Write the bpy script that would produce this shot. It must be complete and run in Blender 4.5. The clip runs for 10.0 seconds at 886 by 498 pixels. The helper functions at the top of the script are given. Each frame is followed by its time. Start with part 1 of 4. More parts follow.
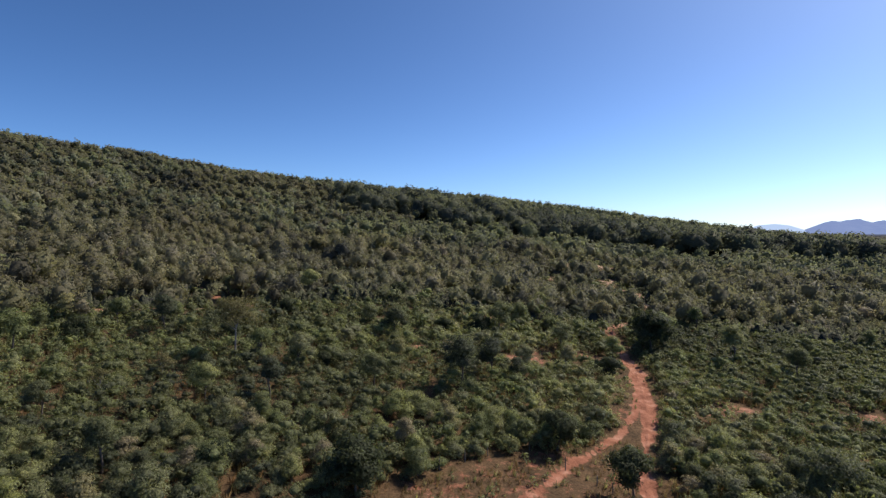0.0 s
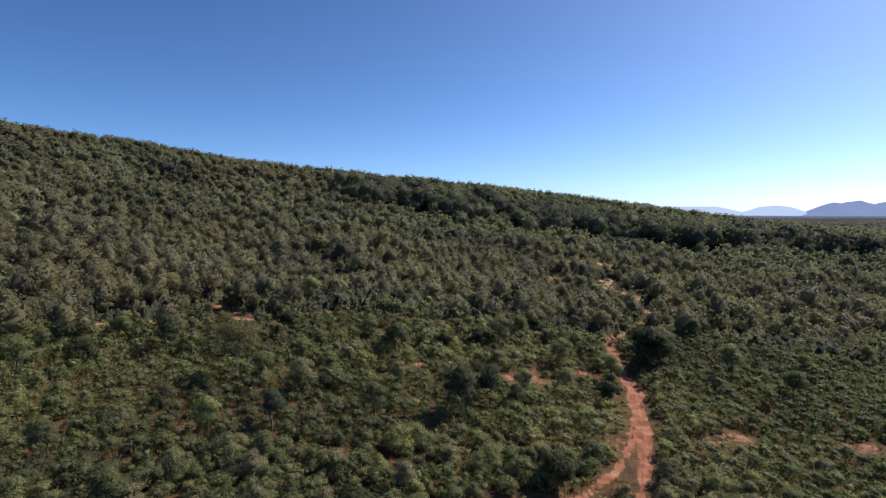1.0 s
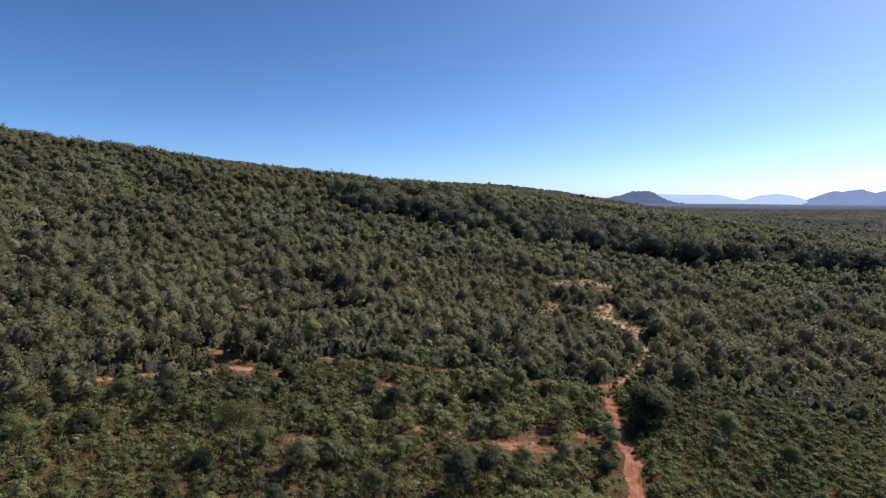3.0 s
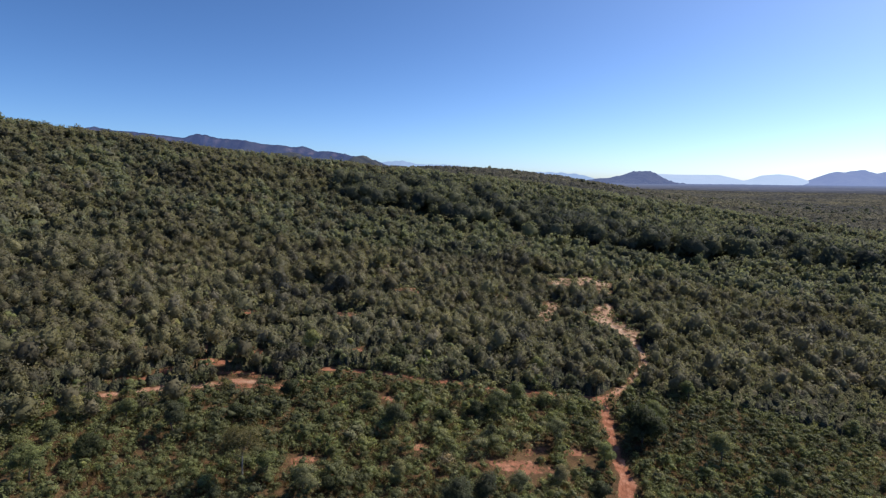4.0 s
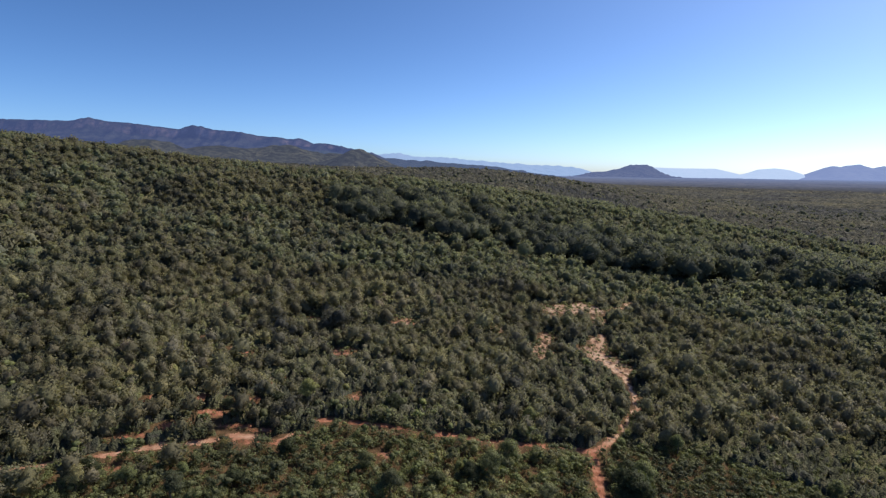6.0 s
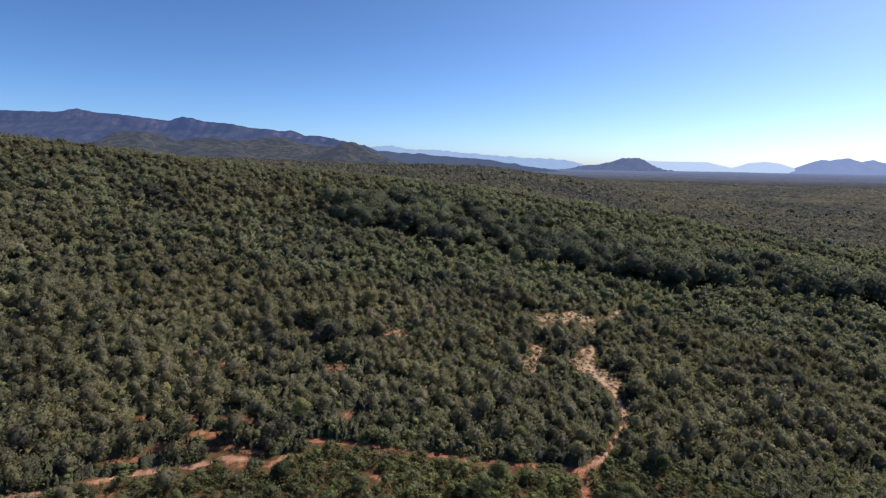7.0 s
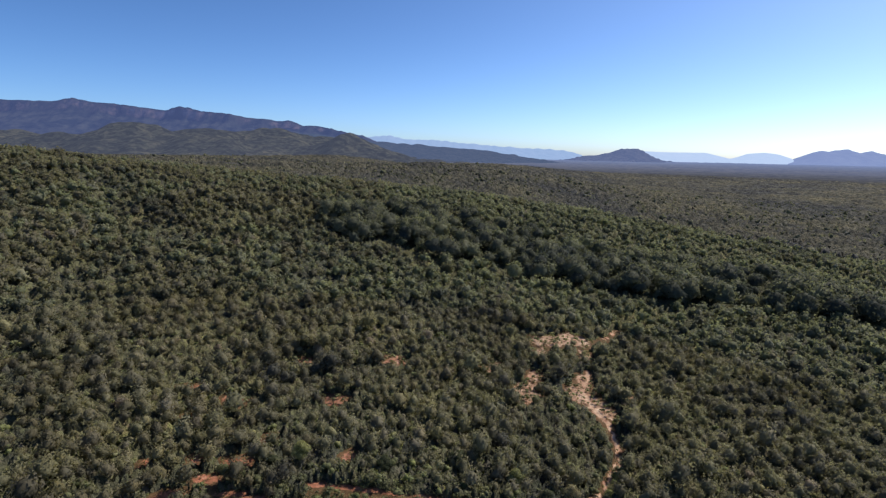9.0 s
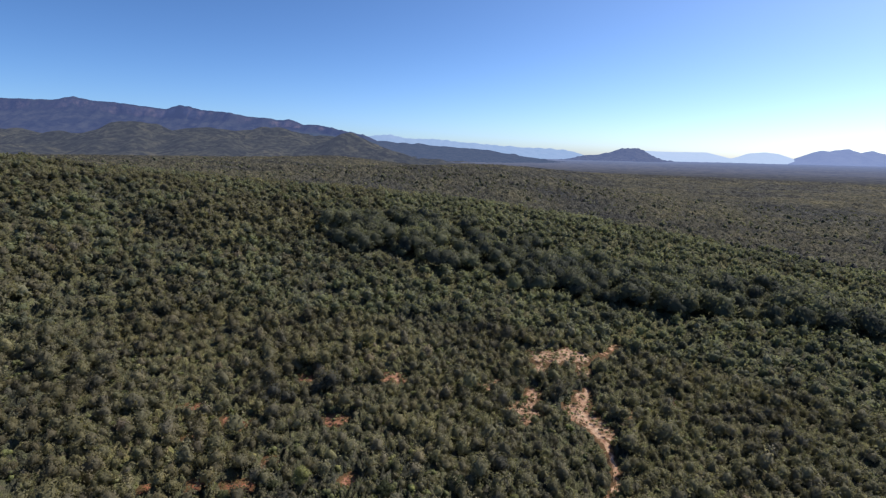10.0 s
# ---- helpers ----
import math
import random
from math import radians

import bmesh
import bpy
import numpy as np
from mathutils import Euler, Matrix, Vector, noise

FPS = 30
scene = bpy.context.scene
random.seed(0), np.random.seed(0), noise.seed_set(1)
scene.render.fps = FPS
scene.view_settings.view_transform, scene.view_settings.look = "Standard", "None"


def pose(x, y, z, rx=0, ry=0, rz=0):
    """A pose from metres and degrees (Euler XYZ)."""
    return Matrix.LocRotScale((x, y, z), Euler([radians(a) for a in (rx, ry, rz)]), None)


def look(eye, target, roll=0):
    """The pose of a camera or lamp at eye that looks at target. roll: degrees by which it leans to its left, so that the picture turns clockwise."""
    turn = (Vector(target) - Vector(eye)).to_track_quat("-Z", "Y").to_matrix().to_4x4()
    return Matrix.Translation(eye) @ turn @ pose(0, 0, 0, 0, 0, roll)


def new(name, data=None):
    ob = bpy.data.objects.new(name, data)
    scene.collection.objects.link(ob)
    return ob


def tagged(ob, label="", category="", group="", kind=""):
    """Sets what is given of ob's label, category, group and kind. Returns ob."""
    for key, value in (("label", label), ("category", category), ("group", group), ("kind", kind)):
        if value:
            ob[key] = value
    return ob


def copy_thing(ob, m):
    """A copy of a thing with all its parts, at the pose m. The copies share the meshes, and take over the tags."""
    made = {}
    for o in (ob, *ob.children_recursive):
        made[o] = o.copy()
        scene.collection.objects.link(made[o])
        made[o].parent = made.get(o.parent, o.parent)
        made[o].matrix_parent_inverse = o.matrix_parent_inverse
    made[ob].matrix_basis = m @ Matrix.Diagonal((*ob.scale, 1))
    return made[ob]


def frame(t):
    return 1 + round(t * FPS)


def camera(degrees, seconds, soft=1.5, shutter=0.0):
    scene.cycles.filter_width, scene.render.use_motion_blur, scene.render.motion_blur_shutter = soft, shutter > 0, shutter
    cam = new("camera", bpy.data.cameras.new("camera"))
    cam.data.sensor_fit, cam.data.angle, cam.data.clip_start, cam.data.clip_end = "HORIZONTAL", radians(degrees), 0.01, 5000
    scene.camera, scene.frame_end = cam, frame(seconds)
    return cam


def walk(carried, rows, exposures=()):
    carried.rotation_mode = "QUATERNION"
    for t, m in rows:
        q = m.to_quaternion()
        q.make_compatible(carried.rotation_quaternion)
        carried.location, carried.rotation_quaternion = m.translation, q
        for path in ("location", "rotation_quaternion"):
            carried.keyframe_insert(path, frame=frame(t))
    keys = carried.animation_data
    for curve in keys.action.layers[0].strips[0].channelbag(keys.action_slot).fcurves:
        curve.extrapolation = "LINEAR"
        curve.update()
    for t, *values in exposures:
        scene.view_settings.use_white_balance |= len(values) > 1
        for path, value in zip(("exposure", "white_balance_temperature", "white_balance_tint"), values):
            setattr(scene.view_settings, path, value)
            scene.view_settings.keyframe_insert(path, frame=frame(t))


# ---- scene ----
cam = camera(79.4, 10.0, soft=1.25)
PATH = [
    (0, (-0.091, -1.242, 13.887), (-0.137, 0.757, 13.834), 0.1),
    (0.5, (-0.142, -1.192, 16.182), (-0.188, 0.806, 16.114), 0.2),
    (1, (-0.067, -1.086, 18.486), (-0.114, 0.91, 18.36), 0.2),
    (1.5, (-0.09, -0.953, 21.178), (-0.136, 1.04, 21.027), 0.3),
    (2, (-0.131, -0.783, 23.624), (-0.177, 1.211, 23.473), 0.4),
    (2.5, (-0.17, -0.599, 25.738), (-0.216, 1.395, 25.586), 0.4),
    (4, (-0.183, -0.354, 33.516), (-0.228, 1.629, 33.26), 0.6),
    (4.5, (-0.293, -0.318, 36.181), (-0.334, 1.664, 35.922), 0.7),
    (5, (-0.231, -0.2, 38.721), (-0.271, 1.781, 38.451), 0.8),
    (5.5, (-0.129, -0.097, 41.246), (-0.17, 1.882, 40.964), 0.8),
    (7, (-0.008, 0.125, 48.591), (-0.012, 2.1, 48.276), 1.0),
    (7.5, (0.011, 0.157, 51.281), (0.008, 2.126, 50.932), 1.0),
    (8, (0.014, 0.216, 53.682), (0.017, 2.185, 53.33), 1.0),
    (8.5, (0.064, 0.354, 56.001), (0.068, 2.323, 55.649), 1.0),
    (9, (0.014, 0.503, 58.625), (0.017, 2.472, 58.271), 1.1),
    (9.5, (0.134, 0.608, 61.258), (0.136, 2.576, 60.899), 1.1),
    (10, (0.057, 0.83, 63.699), (0.059, 2.797, 63.34), 1.2),
]
walk(cam, [(t, look(eye, target, roll)) for t, eye, target, roll in PATH])

# ---- light ----
SUN_AZ, SUN_EL = radians(60.0), radians(48.0)      # from +y towards +x
world = bpy.data.worlds.new("sky")
scene.world = world
world.use_nodes = True
wn = world.node_tree
sky = wn.nodes.new("ShaderNodeTexSky")
sky.sky_type = "NISHITA"
sky.sun_disc = False
sky.sun_elevation, sky.sun_rotation = SUN_EL, SUN_AZ
sky.altitude, sky.air_density, sky.dust_density, sky.ozone_density = 800, 0.58, 1.7, 3.0
cool = wn.nodes.new("ShaderNodeMix")
cool.data_type, cool.blend_type = "RGBA", "MULTIPLY"
cool.inputs[0].default_value, cool.inputs[7].default_value = 1.0, (0.095, 0.1005, 0.1035, 1)
deep = wn.nodes.new("ShaderNodeGamma")
deep.inputs["Gamma"].default_value = 1.2
tone = wn.nodes.new("ShaderNodeHueSaturation")
tone.inputs["Saturation"].default_value = 1.08
wn.links.new(sky.outputs["Color"], cool.inputs[6])
wn.links.new(cool.outputs[2], deep.inputs["Color"])
wn.links.new(deep.outputs["Color"], tone.inputs["Color"])
wn.links.new(tone.outputs["Color"], wn.nodes["Background"].inputs["Color"])
wn.nodes["Background"].inputs["Strength"].default_value = 1.13
sun = new("sun", bpy.data.lights.new("sun", "SUN"))
sun.data.energy, sun.data.angle, sun.data.color = 3.0, radians(0.53), (1.0, 0.92, 0.80)
SUN_DIR = Vector((math.sin(SUN_AZ) * math.cos(SUN_EL), math.cos(SUN_AZ) * math.cos(SUN_EL), math.sin(SUN_EL)))
sun.matrix_world = look(SUN_DIR * 100, (0, 0, 0))
scene.view_settings.exposure = 0.76


# ---- materials ----
def material(name):
    m = bpy.data.materials.new(name)
    m.use_nodes = True
    nt = m.node_tree
    return m, nt, nt.nodes["Principled BSDF"]


def node(nt, kind, **inputs):
    n = nt.nodes.new("ShaderNode" + kind)
    for key, value in inputs.items():
        n.inputs[key.replace("_", " ")].default_value = value
    return n


def ramp(nt, source, stops, smooth=True):
    n = nt.nodes.new("ShaderNodeValToRGB")
    n.color_ramp.interpolation = "LINEAR" if smooth else "CONSTANT"
    e = n.color_ramp.elements
    while len(e) < len(stops):
        e.new(0.5)
    for el, (p, c) in zip(e, stops):
        el.position, el.color = p, (*c, 1)
    nt.links.new(source, n.inputs["Fac"])
    return n.outputs["Color"]


def mixed(nt, fac, a, b, kind="MIX"):
    n = nt.nodes.new("ShaderNodeMix")
    n.data_type, n.blend_type = "RGBA", kind
    for sock, v in ((n.inputs[0], fac), (n.inputs[6], a), (n.inputs[7], b)):
        if hasattr(v, "is_linked"):
            nt.links.new(v, sock)
        else:
            sock.default_value = v if isinstance(v, float) else (*v, 1)
    return n.outputs[2]


def sums(nt, op, a, b):
    n = nt.nodes.new("ShaderNodeMath")
    n.operation = op
    n.use_clamp = op == "MULTIPLY_ADD"
    for sock, v in zip(n.inputs, (a, b)):
        if hasattr(v, "is_linked"):
            nt.links.new(v, sock)
        else:
            sock.default_value = v
    return n.outputs[0]


def noise_of(nt, scale, detail=4.0, rough=0.55):
    n = node(nt, "TexNoise", Scale=scale, Detail=detail, Roughness=rough)
    nt.links.new(place_of(nt), n.inputs["Vector"])
    return n.outputs["Fac"]


def place_of(nt):
    for n in nt.nodes:
        if n.bl_idname == "ShaderNodeNewGeometry":
            return n.outputs["Position"]
    return nt.nodes.new("ShaderNodeNewGeometry").outputs["Position"]


def bumped(nt, bsdf, height, strength, distance):
    b = node(nt, "Bump", Strength=strength, Distance=distance)
    nt.links.new(height, b.inputs["Height"])
    nt.links.new(b.outputs["Normal"], bsdf.inputs["Normal"])


FOLIAGE = [(0.0, (0.064, 0.065, 0.038)), (0.18, (0.098, 0.094, 0.048)), (0.36, (0.128, 0.122, 0.057)), (0.52, (0.145, 0.144, 0.060)),
           (0.66, (0.152, 0.142, 0.074)), (0.80, (0.184, 0.180, 0.072)), (0.92, (0.188, 0.158, 0.088)), (1.0, (0.215, 0.200, 0.088))]
GREEN_FOLIAGE = [(0.0, (0.052, 0.060, 0.026)), (0.18, (0.084, 0.092, 0.034)), (0.40, (0.112, 0.124, 0.040)), (0.58, (0.130, 0.150, 0.044)),
                 (0.68, (0.146, 0.150, 0.060)), (0.84, (0.180, 0.192, 0.054)), (0.94, (0.182, 0.156, 0.074)), (1.0, (0.210, 0.200, 0.070))]
# Greyer, bluer leaf colours with distance haze mixed in.
HAZY_FOLIAGE = [(0.0, (0.075, 0.078, 0.052)), (0.35, (0.120, 0.119, 0.078)), (0.7, (0.160, 0.154, 0.098)), (1.0, (0.200, 0.184, 0.110))]
DARK_LEAVES = [(0.0, (0.046, 0.056, 0.030)), (1.0, (0.076, 0.086, 0.042))]
DRY_LEAVES = [(0.0, (0.125, 0.115, 0.055)), (0.5, (0.165, 0.145, 0.075)), (1.0, (0.190, 0.175, 0.060))]


def tinted(stops, k):
    """The same leaf colours, each channel scaled by k."""
    return [(p, tuple(a * q for a, q in zip(c, k))) for p, c in stops]


def foliage(name, per_object, stops=FOLIAGE, grain=7.5, sheen=0.25, spread=1.0, relief=0.12):
    """Leaves: a hue for each plant, a lighter or darker value for each spray of leaves."""
    m, nt, bsdf = material(name)
    if per_object:
        plant = nt.nodes.new("ShaderNodeObjectInfo").outputs["Random"]
    else:
        plant = node(nt, "Attribute")
        plant.attribute_name = "tint"
        plant = plant.outputs["Fac"]
    geo = nt.nodes.new("ShaderNodeNewGeometry")
    hue = ramp(nt, plant, stops)
    value = ramp(nt, geo.outputs["Random Per Island"], [(p, tuple(1 + (v - 1) * spread for v in c)) for p, c in ((0.0, (0.8, 0.8, 0.8)), (0.7, (1.15, 1.15, 1.1)), (0.95, (1.45, 1.45, 1.35)), (1.0, (1.7, 1.55, 1.2)))])
    col = mixed(nt, 1.0, hue, value, "MULTIPLY")
    fine = noise_of(nt, grain, 3.0, 0.7)
    col = mixed(nt, 1.0, col, ramp(nt, fine, [(p, tuple(1 + (v - 1) * spread for v in c)) for p, c in ((0.30, (0.45, 0.45, 0.45)), (0.48, (1.0, 1.0, 1.0)), (0.62, (1.35, 1.35, 1.2)), (0.75, (2.0, 1.95, 1.6)))]), "MULTIPLY")
    bumped(nt, bsdf, fine, 0.7, relief)
    nt.links.new(col, bsdf.inputs["Base Color"])
    bsdf.inputs["Roughness"].default_value = 0.55
    bsdf.inputs["Specular IOR Level"].default_value = sheen
    tr = node(nt, "BsdfTranslucent")
    nt.links.new(mixed(nt, 1.0, col, (1.06, 1.08, 0.78), "MULTIPLY"), tr.inputs["Color"])
    mix = node(nt, "MixShader", Fac=0.52)
    nt.links.new(bsdf.outputs[0], mix.inputs[1])
    nt.links.new(tr.outputs[0], mix.inputs[2])
    nt.links.new(mix.outputs[0], nt.nodes["Material Output"].inputs["Surface"])
    return m


def bark(name, dark, light):
    m, nt, bsdf = material(name)
    n = noise_of(nt, 9.0, 6.0)
    nt.links.new(ramp(nt, n, [(0.3, dark), (0.7, light)]), bsdf.inputs["Base Color"])
    bsdf.inputs["Roughness"].default_value = 0.9
    bumped(nt, bsdf, n, 0.6, 0.02)
    return m


def soil_colour(nt):
    """Red earth, paler and sandier where the attribute says so, with stains and small stones."""
    cover = node(nt, "Attribute")
    cover.attribute_name = "cover"
    sep = nt.nodes.new("ShaderNodeSeparateColor")
    nt.links.new(cover.outputs["Color"], sep.inputs[0])
    red = ramp(nt, noise_of(nt, 0.9, 6.0), [(0.3, (0.18, 0.070, 0.040)), (0.52, (0.32, 0.133, 0.081)), (0.72, (0.46, 0.240, 0.165))])
    sand = ramp(nt, noise_of(nt, 0.7, 8.0, 0.7), [(0.34, (0.24, 0.125, 0.080)), (0.5, (0.43, 0.285, 0.195)), (0.68, (0.60, 0.46, 0.35))])
    base = mixed(nt, sep.outputs[1], red, sand)
    grit = ramp(nt, noise_of(nt, 14.0, 3.0), [(0.35, (0.72, 0.70, 0.68)), (0.6, (1.05, 1.05, 1.05))])
    return mixed(nt, 0.7, base, mixed(nt, 1.0, base, grit, "MULTIPLY")), sep


def ground_material():
    m, nt, bsdf = material("earth_and_litter")
    soil, sep = soil_colour(nt)
    litter = ramp(nt, noise_of(nt, 0.55, 8.0, 0.65), [(0.30, (0.055, 0.038, 0.020)), (0.45, (0.095, 0.058, 0.030)), (0.58, (0.135, 0.080, 0.042)), (0.72, (0.090, 0.070, 0.030))])
    fine = ramp(nt, noise_of(nt, 6.0, 6.0), [(0.35, (0.6, 0.6, 0.6)), (0.65, (1.15, 1.15, 1.15))])
    litter = mixed(nt, 1.0, litter, fine, "MULTIPLY")
    edge = sums(nt, "ADD", sep.outputs[0], sums(nt, "MULTIPLY", sums(nt, "SUBTRACT", noise_of(nt, 0.8, 8.0, 0.75), 0.5), 2.2))
    fac = ramp(nt, edge, [(0.38, (0, 0, 0)), (0.62, (1, 1, 1))])
    nt.links.new(mixed(nt, fac, litter, soil), bsdf.inputs["Base Color"])
    bsdf.inputs["Roughness"].default_value = 0.95
    bsdf.inputs["Specular IOR Level"].default_value = 0.15
    bumped(nt, bsdf, noise_of(nt, 3.0, 8.0, 0.65), 0.8, 0.12)
    return m


def track_material():
    m, nt, bsdf = material("red_dirt")
    soil, sep = soil_colour(nt)
    nt.links.new(soil, bsdf.inputs["Base Color"])
    bsdf.inputs["Roughness"].default_value = 0.95
    bsdf.inputs["Specular IOR Level"].default_value = 0.15
    bumped(nt, bsdf, noise_of(nt, 5.0, 8.0, 0.65), 0.8, 0.08)
    return m


def canopy_material(name, scale, stops, low, high, depth):
    """Closed bush or woodland: clump by clump changes of green."""
    m, nt, bsdf = material(name)
    v = node(nt, "TexVoronoi", Scale=scale)
    nt.links.new(place_of(nt), v.inputs["Vector"])
    sep = nt.nodes.new("ShaderNodeSeparateColor")
    nt.links.new(v.outputs["Color"], sep.inputs[0])
    clump = ramp(nt, sep.outputs[0], stops)
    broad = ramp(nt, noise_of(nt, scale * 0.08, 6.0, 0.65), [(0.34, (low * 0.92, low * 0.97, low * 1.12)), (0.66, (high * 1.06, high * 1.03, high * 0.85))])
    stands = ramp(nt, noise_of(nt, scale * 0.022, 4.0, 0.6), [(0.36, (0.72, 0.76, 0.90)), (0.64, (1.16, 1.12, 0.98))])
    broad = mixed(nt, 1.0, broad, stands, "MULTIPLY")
    nt.links.new(mixed(nt, 1.0, clump, broad, "MULTIPLY"), bsdf.inputs["Base Color"])
    bsdf.inputs["Roughness"].default_value = 0.9
    bsdf.inputs["Specular IOR Level"].default_value = 0.05
    bumped(nt, bsdf, noise_of(nt, scale * 2.5, 4.0), 1.0, depth)
    return m


def distance_material(name, low, high, haze_glow, strength, scale, cliff=None):
    """A far-off slope, with patches of wood and rock; its haze is put in as emission."""
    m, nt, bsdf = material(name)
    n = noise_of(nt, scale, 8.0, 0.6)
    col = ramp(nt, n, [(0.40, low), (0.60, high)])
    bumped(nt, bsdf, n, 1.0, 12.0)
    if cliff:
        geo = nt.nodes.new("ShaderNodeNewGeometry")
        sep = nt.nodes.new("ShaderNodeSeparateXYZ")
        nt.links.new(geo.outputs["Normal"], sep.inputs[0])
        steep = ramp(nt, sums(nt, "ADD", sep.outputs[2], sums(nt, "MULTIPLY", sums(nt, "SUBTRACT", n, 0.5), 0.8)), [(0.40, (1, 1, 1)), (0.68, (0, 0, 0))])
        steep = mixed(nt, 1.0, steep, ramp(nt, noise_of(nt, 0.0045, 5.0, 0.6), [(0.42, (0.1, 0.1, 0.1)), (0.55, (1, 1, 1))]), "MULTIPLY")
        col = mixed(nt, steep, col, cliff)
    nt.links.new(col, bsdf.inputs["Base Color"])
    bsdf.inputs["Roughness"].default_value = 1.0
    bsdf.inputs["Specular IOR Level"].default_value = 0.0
    bsdf.inputs["Emission Color"].default_value = (*haze_glow, 1)
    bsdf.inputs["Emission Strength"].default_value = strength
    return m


LEAF_THING = foliage("leaves", True, tinted(GREEN_FOLIAGE, (1.36, 1.32, 2.05)))
LEAF_STUFF = foliage("leaves_mass", False, tinted(GREEN_FOLIAGE, (1.40, 1.34, 2.05)))
# Bluer than the near leaves, partly to stand in for distance haze.
LEAF_WOOD = foliage("leaves_woodland", False, tinted(FOLIAGE, (1.46, 1.42, 2.1)), 4.5, 0.12, 0.45, 0.15)
LEAF_WOOD_DRY = foliage("leaves_dry_woodland", False, tinted(FOLIAGE, (1.36, 1.28, 1.8)), 4.5, 0.1, 0.45, 0.15)
LEAF_HILL = foliage("leaves_hillside", False, tinted(FOLIAGE, (1.30, 1.41, 2.05)), 2.6, 0.04, 0.4, 0.2)
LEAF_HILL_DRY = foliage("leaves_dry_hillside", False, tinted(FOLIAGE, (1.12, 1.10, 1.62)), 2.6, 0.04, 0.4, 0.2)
# Far leaves: greyed, bluer and evened out in place of air haze.
LEAF_FAR = foliage("leaves_far", False, tinted(HAZY_FOLIAGE, (1.22, 1.26, 1.42)), 0.7, 0.0, 0.12, 0.2)
LEAF_DARK = foliage("dark_leaves", True, DARK_LEAVES)
STRAW = foliage("dry_grass", False, [(0.0, (0.12, 0.095, 0.050)), (0.4, (0.20, 0.135, 0.075)), (0.75, (0.27, 0.150, 0.085)), (1.0, (0.34, 0.26, 0.14))], 6.0, 0.1, 0.6, 0.05)
LEAF_DRY = foliage("dry_leaves", True, DRY_LEAVES)
BARK_DARK = bark("bark_dark", (0.05, 0.042, 0.034), (0.15, 0.12, 0.095))
BARK_PALE = bark("bark_pale", (0.13, 0.115, 0.095), (0.31, 0.28, 0.24))
WOOD_POST = bark("weathered_wood", (0.06, 0.05, 0.042), (0.20, 0.17, 0.145))
GROUND = ground_material()
TRACK = track_material()
# Far wood roof: darkened in place of lost self-shadow, bluish in place of haze.
CANOPY = canopy_material("woodland_canopy", 0.3, tinted(HAZY_FOLIAGE, (0.56, 0.57, 0.80)), 0.58, 1.08, 1.0)
BUSHES = canopy_material("bush_layer", 1.1, tinted(FOLIAGE, (0.88, 0.92, 1.25)), 0.55, 0.95, 0.5)


# ---- the lie of the land ----
HILL = [-3.267, 9.512, 3.784, -0.061, 2.742, -7.589, -9.649, -6.225, 4.073, 8.334, 6.902, -4.882, -0.729, -3.892, 4.764]


def smooth(a, b, v):
    k = np.clip((v - a) / (b - a), 0, 1)
    return k * k * (3 - 2 * k)


def waves(x, y, size, seed):
    """Soft, uneven swells between -1 and 1, about `size` metres long."""
    g = np.random.RandomState(seed)
    out = 0
    for k in range(7):
        a, f, p = g.uniform(0, 2 * np.pi), g.uniform(0.6, 1.7) * 2 * np.pi / size, g.uniform(0, 6.3)
        out = out + np.sin((x * np.cos(a) + y * np.sin(a)) * f + p)
    return out / 7 * 1.6


def height(x, y):
    """The ground: a slope that climbs to a wooded rise about 300 m ahead, highest on the left, and falls to a wide plain behind."""
    x, y = np.asarray(x, float), np.asarray(y, float)
    r = np.hypot(x, y) + 1e-6
    k = np.where(r < 240, r, 240 + 58 * np.tanh((r - 240) / 58)) / r
    u, v = np.clip(x * k, -230, 190) / 200, np.clip(y * k, -40, 400) / 200
    near = 0
    n = 0
    for i in range(5):
        for j in range(5 - i):
            near = near + HILL[n] * u**i * v**j
            n += 1
    far = 3 + 17 * r / 4700 + 2.5 * waves(x, y, 700, 5) + 36 * smooth(-20, -260, x) * smooth(2000, 1000, r) * smooth(-40, 200, y)
    s = smooth(262, 900, r)
    z = near * (1 - s) + far * s
    z = z + 25 * np.exp(-(((x - 20) / 190) ** 2 + ((y - 600) / 120) ** 2))
    z = z + 5.0 * np.exp(-(((x + 125) / 75) ** 2 + ((y - 228) / 40) ** 2)) + 2.8 * np.exp(-(((x - 20) / 130) ** 2 + ((y - 285) / 40) ** 2))
    z = z + 1.8 * np.exp(-(((r - 300) / 60) ** 2)) + 28 * np.exp(-(((x - 80) / 260) ** 2 + ((y - 1150) / 260) ** 2))
    for cx, cy, a, b, rise in ((22, 62, 13, 28, -0.45), (5, 57, 8, 8, 0.5), (-6, 83, 17, 9, 1.0), (38, 152, 16, 14, 1.2)):
        z = z + rise * np.exp(-(((x - cx) / a) ** 2 + ((y - cy) / b) ** 2))
    return z + 0.22 * waves(x, y, 17, 3) * smooth(20, 60, r) + 0.7 * waves(x, y, 90, 4) * smooth(250, 420, r)


MAIN_TRACK = [(9.0, 20.0), (12.0, 31.5), (12.9, 35.3), (14.3, 38.6), (15.5, 41.8), (17.0, 46.0), (18.3, 50.5), (19.4, 55.0), (20.7, 60.0), (21.0, 65.0), (22.1, 72.5), (23.0, 79.0)]
FOOTPATH = [(2.5, 28.5), (4.8, 31.2), (6.4, 33.2), (7.8, 35.2), (10.1, 37.7), (12.9, 40.8), (14.7, 43.6), (16.6, 48.0), (17.9, 52.0)]
